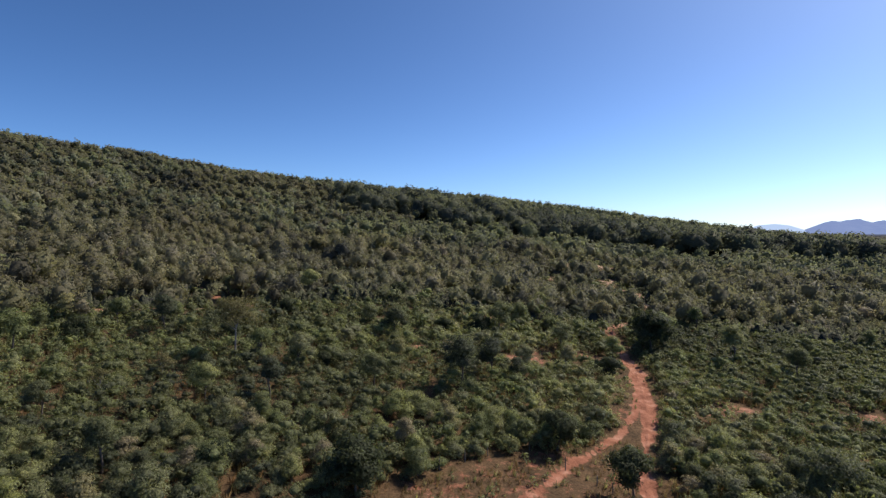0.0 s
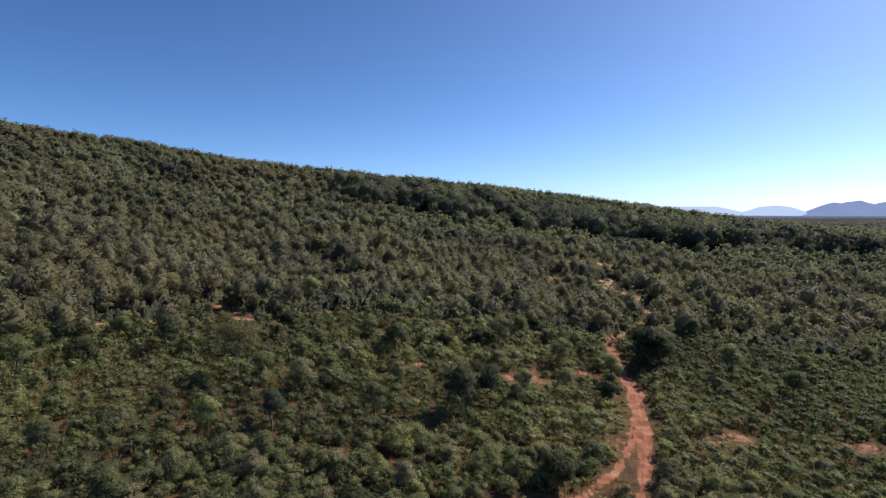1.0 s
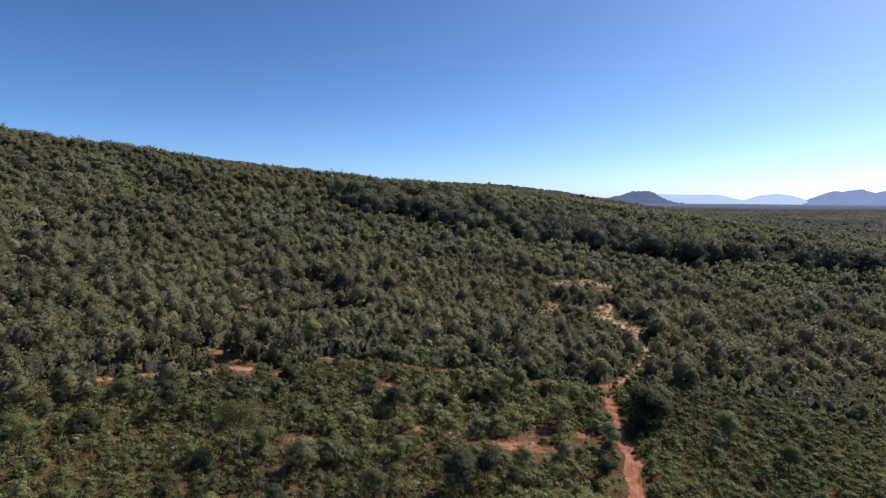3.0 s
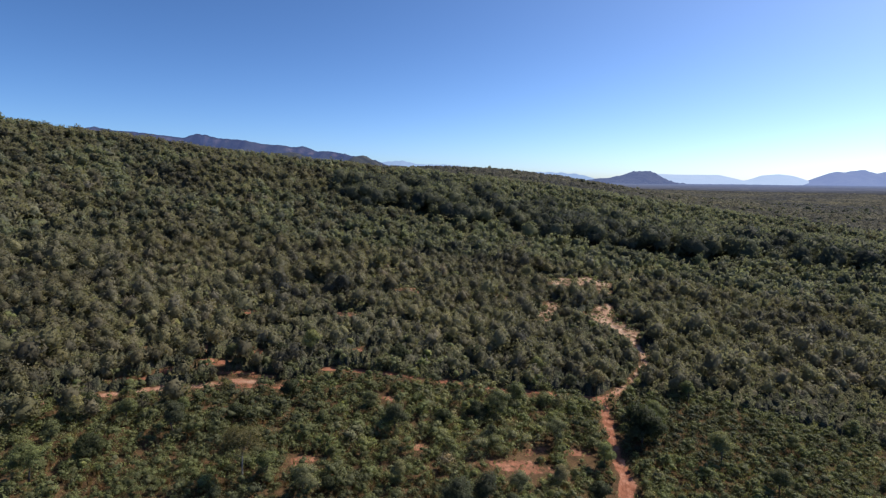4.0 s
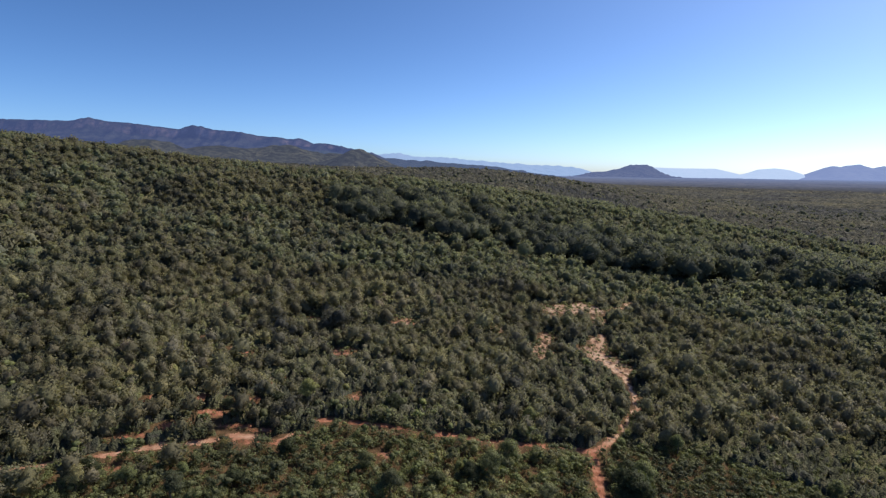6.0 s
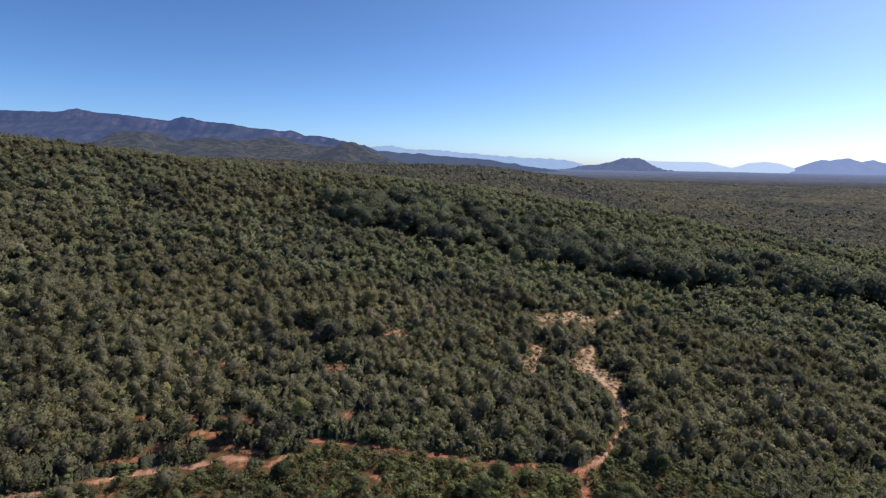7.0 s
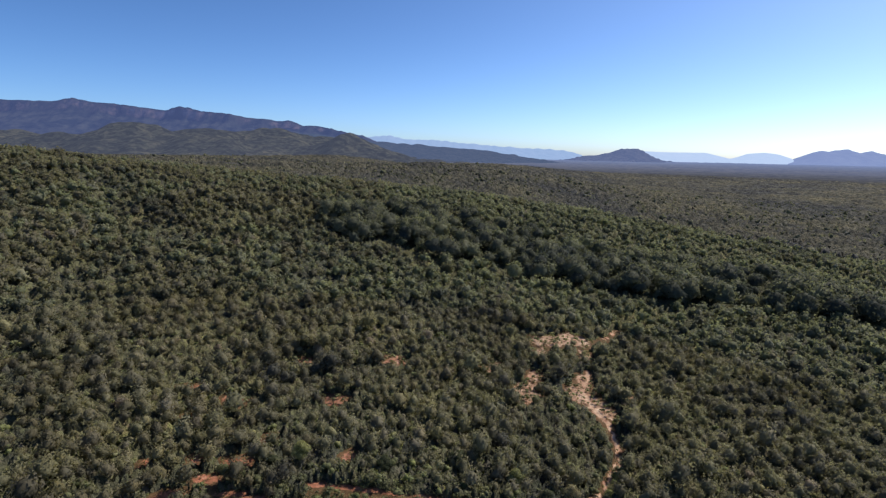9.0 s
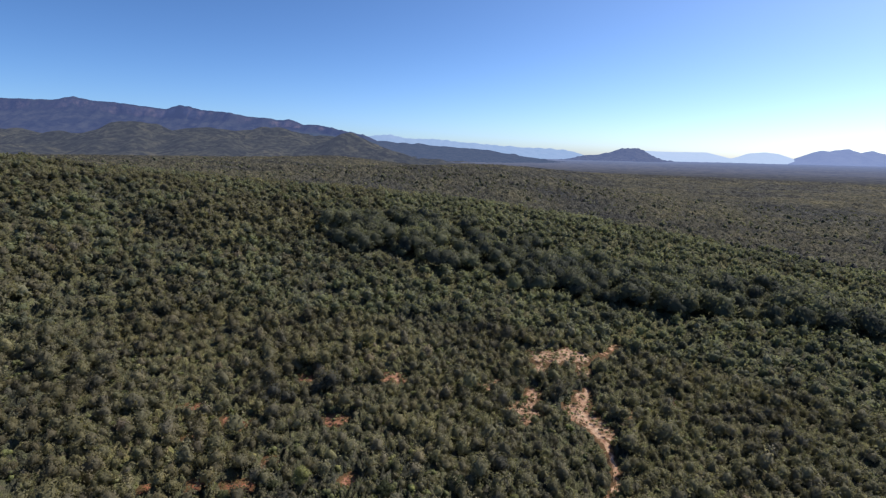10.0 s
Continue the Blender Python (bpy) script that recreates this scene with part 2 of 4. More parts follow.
LEFT_TRACK = [(22.9, 79.9), (18.0, 81.0), (12.4, 80.0), (7.0, 80.2), (2.6, 79.9), (-3.5, 80.6), (-9.1, 80.8), (-15.8, 81.6), (-21.5, 82.2)]
LOW_TRACK = [(-20.0, 79.0), (-26.0, 76.5), (-33.0, 76.0), (-39.0, 72.8), (-44.9, 70.9), (-48.8, 68.1), (-54.6, 65.0), (-58.1, 63.5), (-70.0, 60.0)]
UPPER_TRACK = [(22.8, 79.6), (25.7, 82.5), (29.0, 86.0), (31.5, 89.2), (34.8, 94.7), (36.3, 99.3), (36.8, 103.7), (37.0, 109.4), (35.9, 115.0), (34.8, 118.5), (35.1, 122.4), (38.2, 128.9), (38.7, 133.7)]
FAR_PATH = [(40.8, 148.5), (45.2, 152.0), (51.1, 155.2), (54.9, 162.2), (61.4, 168.3), (68.9, 178.0)]
LINES = [(MAIN_TRACK, 0.78, 0.0), (FOOTPATH, 0.3, 0.0), (LEFT_TRACK, 0.5, 0.1), (LOW_TRACK, 0.6, 0.5), (UPPER_TRACK, 0.55, 1.0), (FAR_PATH, 0.3, 1.0)]
# x, y, half length, half width, turn in degrees, sandiness
BARE = [(3.5, 33.0, 10.0, 3.9, 24, 0.0), (11.0, 33.5, 2.0, 3.6, 0, 0.0), (14.4, 44.5, 0.7, 3.0, -14, 0.0),
        (7.6, 59.6, 5.0, 1.7, 6, 0.1), (10.6, 64.0, 2.6, 1.0, 40, 0.1), (-18.0, 58.0, 2.2, 1.2, 40, 0.1), (-4.4, 62.2, 1.6, 0.9, 0, 0.1), (-9.4, 74.2, 1.6, 1.0, 0, 0.1),
        (26.4, 48.4, 2.4, 1.1, 10, 0.2), (36.5, 47.0, 2.6, 1.0, 0, 0.2), (-10.5, 40.8, 1.4, 0.8, 0, 0.1), (-4.8, 40.3, 1.6, 0.8, 0, 0.1), (-2.8, 46.0, 1.2, 0.7, 0, 0.1),
        (-38.6, 81.6, 3.0, 1.5, 10, 0.0), (-34.0, 78.6, 2.8, 1.2, 8, 0.0), (-42.5, 77.2, 3.2, 1.4, 8, 0.0), (-29.5, 75.4, 3.2, 1.4, 14, 0.0), (-47.0, 73.5, 2.6, 1.2, 20, 0.0), (-35.6, 86.0, 1.8, 1.4, 0, 0.0), (-42.5, 86.2, 1.4, 2.0, 0, 0.0), (-53.4, 108.6, 2.6, 2.4, 0, 0.0), (-22.9, 109.5, 3.4, 2.6, 20, 0.2), (-49.4, 99.6, 1.6, 2.2, 0, 0.0), (-42.8, 105.8, 3.2, 2.2, 0, 0.1), (-35.2, 87.0, 3.0, 2.0, 0, 0.0), (-33.4, 125.5, 2.6, 2.4, 0, 0.2),
        (-31.8, 94.0, 1.4, 2.4, 0, 0.1), (-16.3, 90.5, 1.6, 2.0, 0, 0.1), (-25.8, 75.6, 2.0, 1.0, 20, 0.0), (-11.5, 130.5, 4.2, 3.0, 0, 0.4), (-44.7, 66.3, 2.0, 1.0, 10, 0.0),
        (-30.0, 78.2, 3.0, 0.9, 8, 0.0), (-50.0, 84.0, 1.2, 1.6, 0, 0.0),
        (20.5, 120.0, 4.4, 5.8, -20, 0.8), (24.0, 128.0, 2.4, 3.4, 0, 0.7), (34.0, 120.5, 4.2, 6.0, 10, 0.9), (37.4, 114.0, 3.4, 5.0, 0, 0.9), (36.5, 128.0, 2.4, 3.6, 0, 0.9), (9.2, 30.4, 3.0, 2.4, 0, 0.0), (31.5, 149.0, 7.5, 4.2, 0, 1.0), (38.8, 150.5, 5.5, 5.4, 20, 1.0), (28.0, 141.0, 2.6, 3.4, 0, 0.9), (40.5, 141.0, 2.0, 3.6, 0, 0.9), (13.5, 132.5, 3.0, 4.0, 0, 0.7),
        (46.0, 123.0, 2.0, 3.0, 0, 0.6), (60.9, 129.3, 2.0, 2.6, 0, 0.7), (16.0, 64.6, 2.2, 1.0, 0, 0.1), (-10.4, 41.2, 2.0, 0.9, 0, 0.2), (23.3, 46.8, 1.6, 0.8, 0, 0.2)]


def line_gap(x, y, pts):
    """How far each place lies from a line of points."""
    best = np.full(np.shape(x), 1e9)
    for (ax, ay), (bx, by) in zip(pts, pts[1:]):
        dx, dy = bx - ax, by - ay
        t = np.clip(((x - ax) * dx + (y - ay) * dy) / (dx * dx + dy * dy), 0, 1)
        best = np.minimum(best, np.hypot(x - ax - t * dx, y - ay - t * dy))
    return best


def main_width(y):
    """The main track is widest half way, and pinched between bushes at both ends."""
    return (0.45 + 0.55 * smooth(38, 48, y)) * (1 - 0.3 * smooth(57, 66, y))


def worn(x, y):
    """Where an overgrown track still shows its soil."""
    return smooth(-0.5, 0.0, waves(x, y, 10, 14))


def bareness(x, y):
    """How bare the soil lies (0 to 1), and how sandy it is."""
    x, y = np.asarray(x, float), np.asarray(y, float)
    bare, sand = np.zeros(x.shape), np.zeros(x.shape)
    for pts, half, pale in LINES:
        if pts is MAIN_TRACK:
            half = half * main_width(y)
        k = 1 - smooth(half * 0.6, half * 1.5, line_gap(x, y, pts) + 0.35 * waves(x, y, 5, 8))
        if pts is LOW_TRACK:
            k = k * worn(x, y)
        bare, sand = np.maximum(bare, k), np.maximum(sand, k * pale * np.maximum(smooth(79, 87, y), x < -24))
    for cx, cy, a, b, turn, pale in BARE:
        most = 0.35 if cy < 48 and abs(cx - 9) < 9 else 0.58 + 0.12 * pale
        c, s = math.cos(radians(turn)), math.sin(radians(turn))
        u, v = ((x - cx) * c + (y - cy) * s) / a, ((y - cy) * c - (x - cx) * s) / b
        k = most * (1 - smooth(0.55, 1.25, np.hypot(u, v) + 0.22 * waves(x, y, 3.5, 9)))
        bare, sand = np.maximum(bare, k), np.maximum(sand, np.where(k > 0.05, pale, 0))
    return bare, sand


# ---- mesh building ----
def mesh_object(name, verts, faces, mat, parent=None, tint=None, cover=None, shade=False, normals=None):
    """One mesh object from arrays: verts (n, 3), faces (m, 3) or (m, 4)."""
    verts, faces = np.asarray(verts, np.float32), np.asarray(faces, np.int32)
    me = bpy.data.meshes.new(name)
    me.vertices.add(len(verts))
    me.vertices.foreach_set("co", verts.ravel())
    n, k = faces.shape
    me.loops.add(n * k)
    me.loops.foreach_set("vertex_index", faces.ravel())
    me.polygons.add(n)
    me.polygons.foreach_set("loop_start", np.arange(0, n * k, k, dtype=np.int32))
    me.polygons.foreach_set("loop_total", np.full(n, k, np.int32))
    me.polygons.foreach_set("use_smooth", np.full(n, shade or normals is not None))
    me.materials.append(mat)
    if tint is not None:
        me.attributes.new("tint", "FLOAT", "POINT").data.foreach_set("value", np.asarray(tint, np.float32))
    if cover is not None:
        rgba = np.zeros((len(verts), 4), np.float32)
        rgba[:, 0], rgba[:, 1], rgba[:, 3] = cover[0], cover[1], 1
        me.attributes.new("cover", "FLOAT_COLOR", "POINT").data.foreach_set("color", rgba.ravel())
    me.update(calc_edges=True)
    if normals is not None:
        me.attributes.new("custom_normal", "FLOAT_VECTOR", "POINT").data.foreach_set("vector", np.asarray(normals, np.float32).ravel())
    ob = new(name, me)
    ob.parent = parent
    return ob


def grid_faces(rows, cols):
    i = np.arange(rows - 1)[:, None] * cols + np.arange(cols - 1)[None]
    i = i.ravel()
    return np.stack([i, i + 1, i + cols + 1, i + cols], -1)


def joined(parts):
    """Arrays of (verts, faces, normals) put together."""
    out_f, n = [], 0
    for v, f, _ in parts:
        out_f.append(f + n)
        n += len(v)
    return np.concatenate([p[0] for p in parts]), np.concatenate(out_f), np.concatenate([p[2] for p in parts])


# ---- the ground ----
def polar(az, radii):
    a, r = np.meshgrid(np.radians(az), radii)
    return r * np.sin(a), r * np.cos(a)


def build_ground():
    az = np.concatenate([np.arange(-180, -44, 4.0), np.arange(-44, 44, 0.45), np.arange(44, 180.1, 4.0)])
    radii = np.concatenate([np.arange(0.0, 24, 3), np.arange(24, 90, 0.6), np.arange(90, 170, 1.2), np.geomspace(170, 4780, 130)])
    x, y = polar(az, radii)
    z = height(x, y)
    bare, sand = bareness(x, y)
    z = z + 0.06 * waves(x, y, 2.3, 11) - 0.10 * bare
    v = np.stack([x, y, z], -1).reshape(-1, 3)
    ob = mesh_object("ground", v, grid_faces(*x.shape)[:, ::-1], GROUND, cover=(bare.ravel(), sand.ravel()), shade=True)
    tagged(ob, "sloping ground of red earth, dry grass and leaf litter", "ground", kind="structure")


def build_track(pts, half, pale, label):
    """A worn wheel track laid on the ground: two ruts, a raised middle and ragged edges."""
    g = np.random.RandomState(int(abs(pts[0][0] * 10)) + 7)
    p = np.array(pts)
    seg = np.hypot(*np.diff(p, axis=0).T)
    d = np.r_[0, np.cumsum(seg)]
    s = np.arange(0, d[-1], 0.3)
    c = np.stack([np.interp(s, d, p[:, k]) for k in (0, 1)], -1)
    for _ in range(12):
        c[1:-1] = (c[:-2] + 2 * c[1:-1] + c[2:]) / 4
    t = np.gradient(c, axis=0)
    t /= np.linalg.norm(t, axis=1)[:, None]
    n = np.stack([t[:, 1], -t[:, 0]], -1)
    cols = np.linspace(-1, 1, 15)
    wob = np.convolve(g.uniform(-1, 1, len(s) + 8), np.ones(9) / 9, "valid")
    wob2 = np.convolve(g.uniform(-1, 1, len(s) + 8), np.ones(9) / 9, "valid")
    left, right = half * np.clip(0.8 + 1.7 * wob, 0.2, 1.6), half * np.clip(0.8 + 1.7 * wob2, 0.2, 1.6)
    if pts is MAIN_TRACK:
        left, right = (w * main_width(c[:, 1]) for w in (left, right))
    off = np.where(cols[None] < 0, cols[None] * left[:, None], cols[None] * right[:, None])
    x, y = c[:, :1] + n[:, :1] * off, c[:, 1:] + n[:, 1:] * off
    bare, sand = bareness(x, y)
    ruts = -0.07 * (np.exp(-((np.abs(off) - 0.55 * half) / 0.22) ** 2)) + 0.03 * waves(x, y, 0.9, 12)
    z = height(x, y) + 0.06 * waves(x, y, 2.3, 11) - 0.10 * bare + 0.05 + ruts - 0.16 * (np.abs(cols[None]) > 0.95)
    if pts is LOW_TRACK:
        z = z - 0.3 * (1 - worn(x, y))
    if pts is MAIN_TRACK:
        z = z - 0.16 * smooth(0.25, 0.6, waves(x, y, 3.1, 15)) * (np.abs(off) < 0.5 * half)
    v = np.stack([x, y, z], -1).reshape(-1, 3)
    ob = mesh_object("dirt_track", v, grid_faces(*x.shape), TRACK, cover=(np.ones(x.size), np.clip(pale * np.maximum(smooth(79, 87, y), x < -24).ravel(), 0, 1)), shade=True)
    tagged(ob, label, "dirt track", kind="structure")


# ---- plants ----
def sprays(g, lobes, count, size, flat=0.25, fill=0.55, broad=0.62, crisp=0.35):
    """Sprays of leaves, each a bent kite, over the shells of a crown's lobes (x, y, z, radius, squash)."""
    lobes = np.array(lobes)
    pick = g.choice(len(lobes), count, p=lobes[:, 3] ** 2 / (lobes[:, 3] ** 2).sum())
    d = g.normal(size=(count, 3))
    d[:, 2] = np.where(d[:, 2] < -0.3, -d[:, 2], d[:, 2])
    d /= np.linalg.norm(d, axis=1)[:, None]
    rad = lobes[pick, 3] * (fill + (1.16 - fill) * g.uniform(0, 1, count) ** 0.7)
    c = lobes[pick, :3] + d * np.stack([rad, rad, rad * lobes[pick, 4]], -1)
    c[:, 2] = np.maximum(c[:, 2], 0.06)
    nrm = d + g.normal(size=(count, 3)) * 0.5 + np.array([0, 0, flat])
    nrm /= np.linalg.norm(nrm, axis=1)[:, None]
    a = g.normal(size=(count, 3)) + 0.7 * d + (0, 0, 0.9)
    a -= nrm * (a * nrm).sum(1)[:, None]
    a /= np.linalg.norm(a, axis=1)[:, None]
    b = np.cross(nrm, a)
    k = size * g.uniform(0.6, 1.4, count)[:, None]
    bend = nrm * k * g.uniform(-0.25, 0.1, count)[:, None]
    v = np.stack([c - a * k, c + b * k * broad + bend, c + a * k, c - b * k * broad + bend], 1).reshape(-1, 3)
    whole = c - lobes[:, :3].mean(0)
    whole /= np.linalg.norm(whole, axis=1)[:, None] + 1e-6
    soft = 0.65 * d + 0.35 * whole + crisp * nrm + (0, 0, 0.1)
    soft /= np.linalg.norm(soft, axis=1)[:, None]
    return v, np.arange(4 * count).reshape(-1, 4), np.repeat(soft, 4, 0)


ICO_TRIS = [(0, 11, 5), (0, 5, 1), (0, 1, 7), (0, 7, 10), (0, 10, 11), (1, 5, 9), (5, 11, 4), (11, 10, 2), (10, 7, 6), (7, 1, 8),
            (3, 9, 4), (3, 4, 2), (3, 2, 6), (3, 6, 8), (3, 8, 9), (4, 9, 5), (2, 4, 11), (6, 2, 10), (8, 6, 7), (9, 8, 1)]


def cores(g, lobes, shrink=0.86):
    """The leafy bodies of a crown's lobes: rough, uneven knobs with their undersides left open."""
    ico, tri = sphere_mesh(0)
    out = []
    for lx, ly, lz, rad, squash in lobes:
        q, r = np.linalg.qr(g.normal(size=(3, 3)))
        v = (ico @ q) * g.uniform(0.62, 1.15, (len(ico), 1))
        f = tri[v[tri].mean(1)[:, 2] > -0.35]
        if np.linalg.det(q) < 0:
            f = f[:, ::-1]
        out.append((v * np.array([rad, rad, rad * squash]) * shrink + (lx, ly, lz), f, v / np.linalg.norm(v, axis=1)[:, None]))
    return joined(out)


def sphere_mesh(cuts):
    """A ball of triangles: an icosahedron cut finer."""
    t = (1 + 5**0.5) / 2
    pts = [np.array(p) / math.hypot(1, t) for p in ((-1, t, 0), (1, t, 0), (-1, -t, 0), (1, -t, 0), (0, -1, t), (0, 1, t), (0, -1, -t), (0, 1, -t), (t, 0, -1), (t, 0, 1), (-t, 0, -1), (-t, 0, 1))]
    tri = ICO_TRIS
    for _ in range(cuts):
        made, cut = {}, []

        def middle(a, b):
            key = (min(a, b), max(a, b))
            if key not in made:
                p = pts[a] + pts[b]
                pts.append(p / np.linalg.norm(p))
                made[key] = len(pts) - 1
            return made[key]

        for a, b, c in tri:
            ab, bc, ca = middle(a, b), middle(b, c), middle(c, a)
            cut += [(a, ab, ca), (b, bc, ab), (c, ca, bc), (ab, bc, ca)]
        tri = cut
    return np.array(pts), np.array(tri)


def vertex_normals(v, f):
    n = np.zeros_like(v)
    fn = np.cross(v[f[:, 1]] - v[f[:, 0]], v[f[:, 2]] - v[f[:, 0]])
    for k in range(3):
        np.add.at(n, f[:, k], fn)
    return n / (np.linalg.norm(n, axis=1)[:, None] + 1e-9)


def canopy_tree(g, h, wide, low, count, cuts, leaves, leaf, ragged=0.09, shrink=0.7, lift=0.0):
    """A crown of loose sprays of leaves round a small, shaded, lumpy heart."""
    lobes = np.array(crown_lobes(g, h, wide, low, count))
    c = np.array([0, 0, low + 0.3 * (h - low)])
    pts, tri = sphere_mesh(cuts)
    q, _ = np.linalg.qr(g.normal(size=(3, 3)))
    q = q * np.sign(np.linalg.det(q))
    d = pts @ q
    reach = np.full(len(d), 0.42 * wide)
    for lx, ly, lz, rad, squash in lobes:
        k = np.array([1, 1, 1 / squash])
        o, w = (c - (lx, ly, lz)) * k, d * k
        a, b, e = (w * w).sum(1), (w * o).sum(1), (o * o).sum() - rad * rad
        disc = b * b - a * e
        far = np.where(disc > 0, (-b + np.sqrt(np.maximum(disc, 0))) / a, 0)
        reach = np.maximum(reach, far)
    v = c + d * (reach * g.uniform(1 - ragged, 1 + ragged, len(d)))[:, None]
    f = tri[d[tri].mean(1)[:, 2] > -0.5]
    n = vertex_normals(v, f)
    pick = g.choice(len(f), leaves)
    w = g.dirichlet((1, 1, 1), leaves)[:, :, None]
    p, m = (v[f[pick]] * w).sum(1), (n[f[pick]] * w).sum(1)
    p = c + (p - c) * (shrink + (1.2 - shrink) * g.uniform(0, 1, (leaves, 1)) ** 0.8)
    own = m + g.normal(size=(leaves, 3)) * 0.75 + (0, 0, 0.25)
    own /= np.linalg.norm(own, axis=1)[:, None]
    side = np.cross(own, g.normal(size=(leaves, 3)))
    side /= np.linalg.norm(side, axis=1)[:, None]
    up = np.cross(own, side)
    k = leaf * g.uniform(0.6, 1.4, (leaves, 1))
    lv = np.stack([p - side * k, p + side * k, p + up * k * 1.2], 1).reshape(-1, 3)
    soft = m + 0.7 * own + (0, 0, lift)
    soft /= np.linalg.norm(soft, axis=1)[:, None]
    return joined([(c + (v - c) * shrink, f, n), (lv, np.arange(3 * leaves).reshape(-1, 3), np.repeat(soft, 3, 0))])


def canopy_protos(seed, cuts, leaves, leaf, lobes):
    """Eleven crowns for the woods: spreading trees, denser ones, a thin one, bushes and large trees."""
    out = []
    for i in range(11):
        g = np.random.RandomState(seed + i)
        if i < 3:
            h, wide, low = g.uniform(4.3, 5.2), g.uniform(1.7, 2.2), g.uniform(1.0, 1.5)
        elif i < 5:
            h, wide, low = g.uniform(3.6, 4.4), g.uniform(1.7, 2.1), 0.7
        elif i == 5:
            h, wide, low = 4.2, 1.5, 1.4
        elif i < 8:
            h, wide, low = g.uniform(2.0, 2.6), g.uniform(1.3, 1.6), 0.3
        else:
            h, wide, low = g.uniform(7.4, 8.6), g.uniform(3.4, 4.1), 2.4
        large = i >= 8
        out.append(canopy_tree(g, h, wide, low, lobes + (5 if large else 0), cuts + large * (cuts < 1), int(leaves * (3.6 if large else 1)), leaf, 0.32 if i == 5 else 0.12 if large else 0.26, 0.8 if large else 0.7, 0.1 if large else 0.5 if cuts < 1 else 0.15))
    return out


def limb(p0, p1, r0, r1, bow=0.0, sides=5, steps=4):
    """A tapered, bent limb between two places."""
    p0, p1 = np.array(p0, float), np.array(p1, float)
    ax = p1 - p0
    ax = ax / np.linalg.norm(ax)
    u = np.cross(ax, (0.3, 0.9, 0.2))
    u /= np.linalg.norm(u)
    w = np.cross(ax, u)
    v = []
    for i in range(steps + 1):
        t = i / steps
        c = p0 + (p1 - p0) * t + u * bow * math.sin(math.pi * t)
        r = r0 + (r1 - r0) * t
        v += [c + (u * math.cos(q) + w * math.sin(q)) * r for q in np.arange(sides) * 2 * math.pi / sides]
    f = [[i * sides + j, i * sides + (j + 1) % sides, (i + 1) * sides + (j + 1) % sides, (i + 1) * sides + j] for i in range(steps) for j in range(sides)]
    return np.array(v), np.array(f)


def crown_lobes(g, h, wide, low, count):
    """Lobes of a crown that reaches from `low` to `h`, `wide` metres in radius."""
    out = []
    for k in range(count):
        a, d = g.uniform(0, 2 * np.pi), wide * 0.62 * math.sqrt(g.uniform(0.02, 1))
        rad = wide * g.uniform(0.36, 0.58)
        top = h - rad * 0.7 - (h - low) * 0.45 * (d / wide) ** 2
        z = max(low + rad * 0.4, top - g.uniform(0, 0.45) * (h - low))
        out.append((d * math.cos(a), d * math.sin(a), z, rad, g.uniform(0.65, 0.9)))
    out.append((0, 0, h - wide * 0.45, wide * 0.5, 0.8))
    if low < 0.3:
        for k in range(4):
            a = g.uniform(0, 2 * np.pi)
            out.append((wide * 0.6 * math.cos(a), wide * 0.6 * math.sin(a), h * g.uniform(0.15, 0.4), wide * g.uniform(0.38, 0.5), 0.9))
    return out


def plant_arrays(g, kind, count, size, broad=0.7, crisp=0.8):
    """Wood and leaves of one plant about 1 to 7 m high, standing at the origin."""
    if kind == "tree":
        h, wide, low, n = g.uniform(4.2, 5.6), g.uniform(1.5, 2.2), g.uniform(1.3, 2.0), 8
    elif kind == "tall":
        h, wide, low, n = g.uniform(6.8, 7.4), g.uniform(2.5, 2.9), g.uniform(3.4, 3.9), 11
    elif kind == "dense":
        h, wide, low, n = g.uniform(2.7, 3.3), g.uniform(1.35, 1.6), 0.5, 10
    elif kind == "grey":
        h, wide, low, n = g.uniform(3.0, 4.2), g.uniform(1.1, 1.6), 1.2, 6
    else:
        h, wide, low, n = g.uniform(1.3, 2.2), g.uniform(0.9, 1.45), 0.1, 6
    lobes = crown_lobes(g, h, wide, low, n)
    leaves = sprays(g, lobes, count, size, fill=0.4 if kind in ("tall", "grey") else 0.66, broad=broad, crisp=crisp)
    woods = []
    if kind == "shrub":
        for k in range(4):
            a = g.uniform(0, 6.3)
            woods.append(limb((0, 0, -0.15), (0.5 * wide * math.cos(a), 0.5 * wide * math.sin(a), h * 0.75), 0.035, 0.012, 0.08, 4, 3))
        return woods, leaves, lobes
    lean = g.uniform(-0.25, 0.25, 2)
    fork = np.array([lean[0], lean[1], low + 0.2 * (h - low)])
    woods.append(limb((0, 0, -0.25), fork, (0.014 if kind == "tall" else 0.022) * h + 0.02, (0.009 if kind == "tall" else 0.014) * h, g.uniform(-0.15, 0.15), 7, 6))
    for lb in lobes[:6]:
        woods.append(limb(fork - (0, 0, g.uniform(0, 0.3) * low), np.array(lb[:3]) + (0, 0, 0.3 * lb[3]), 0.010 * h, 0.012, g.uniform(-0.2, 0.2), 5, 4))
    return woods, leaves, lobes


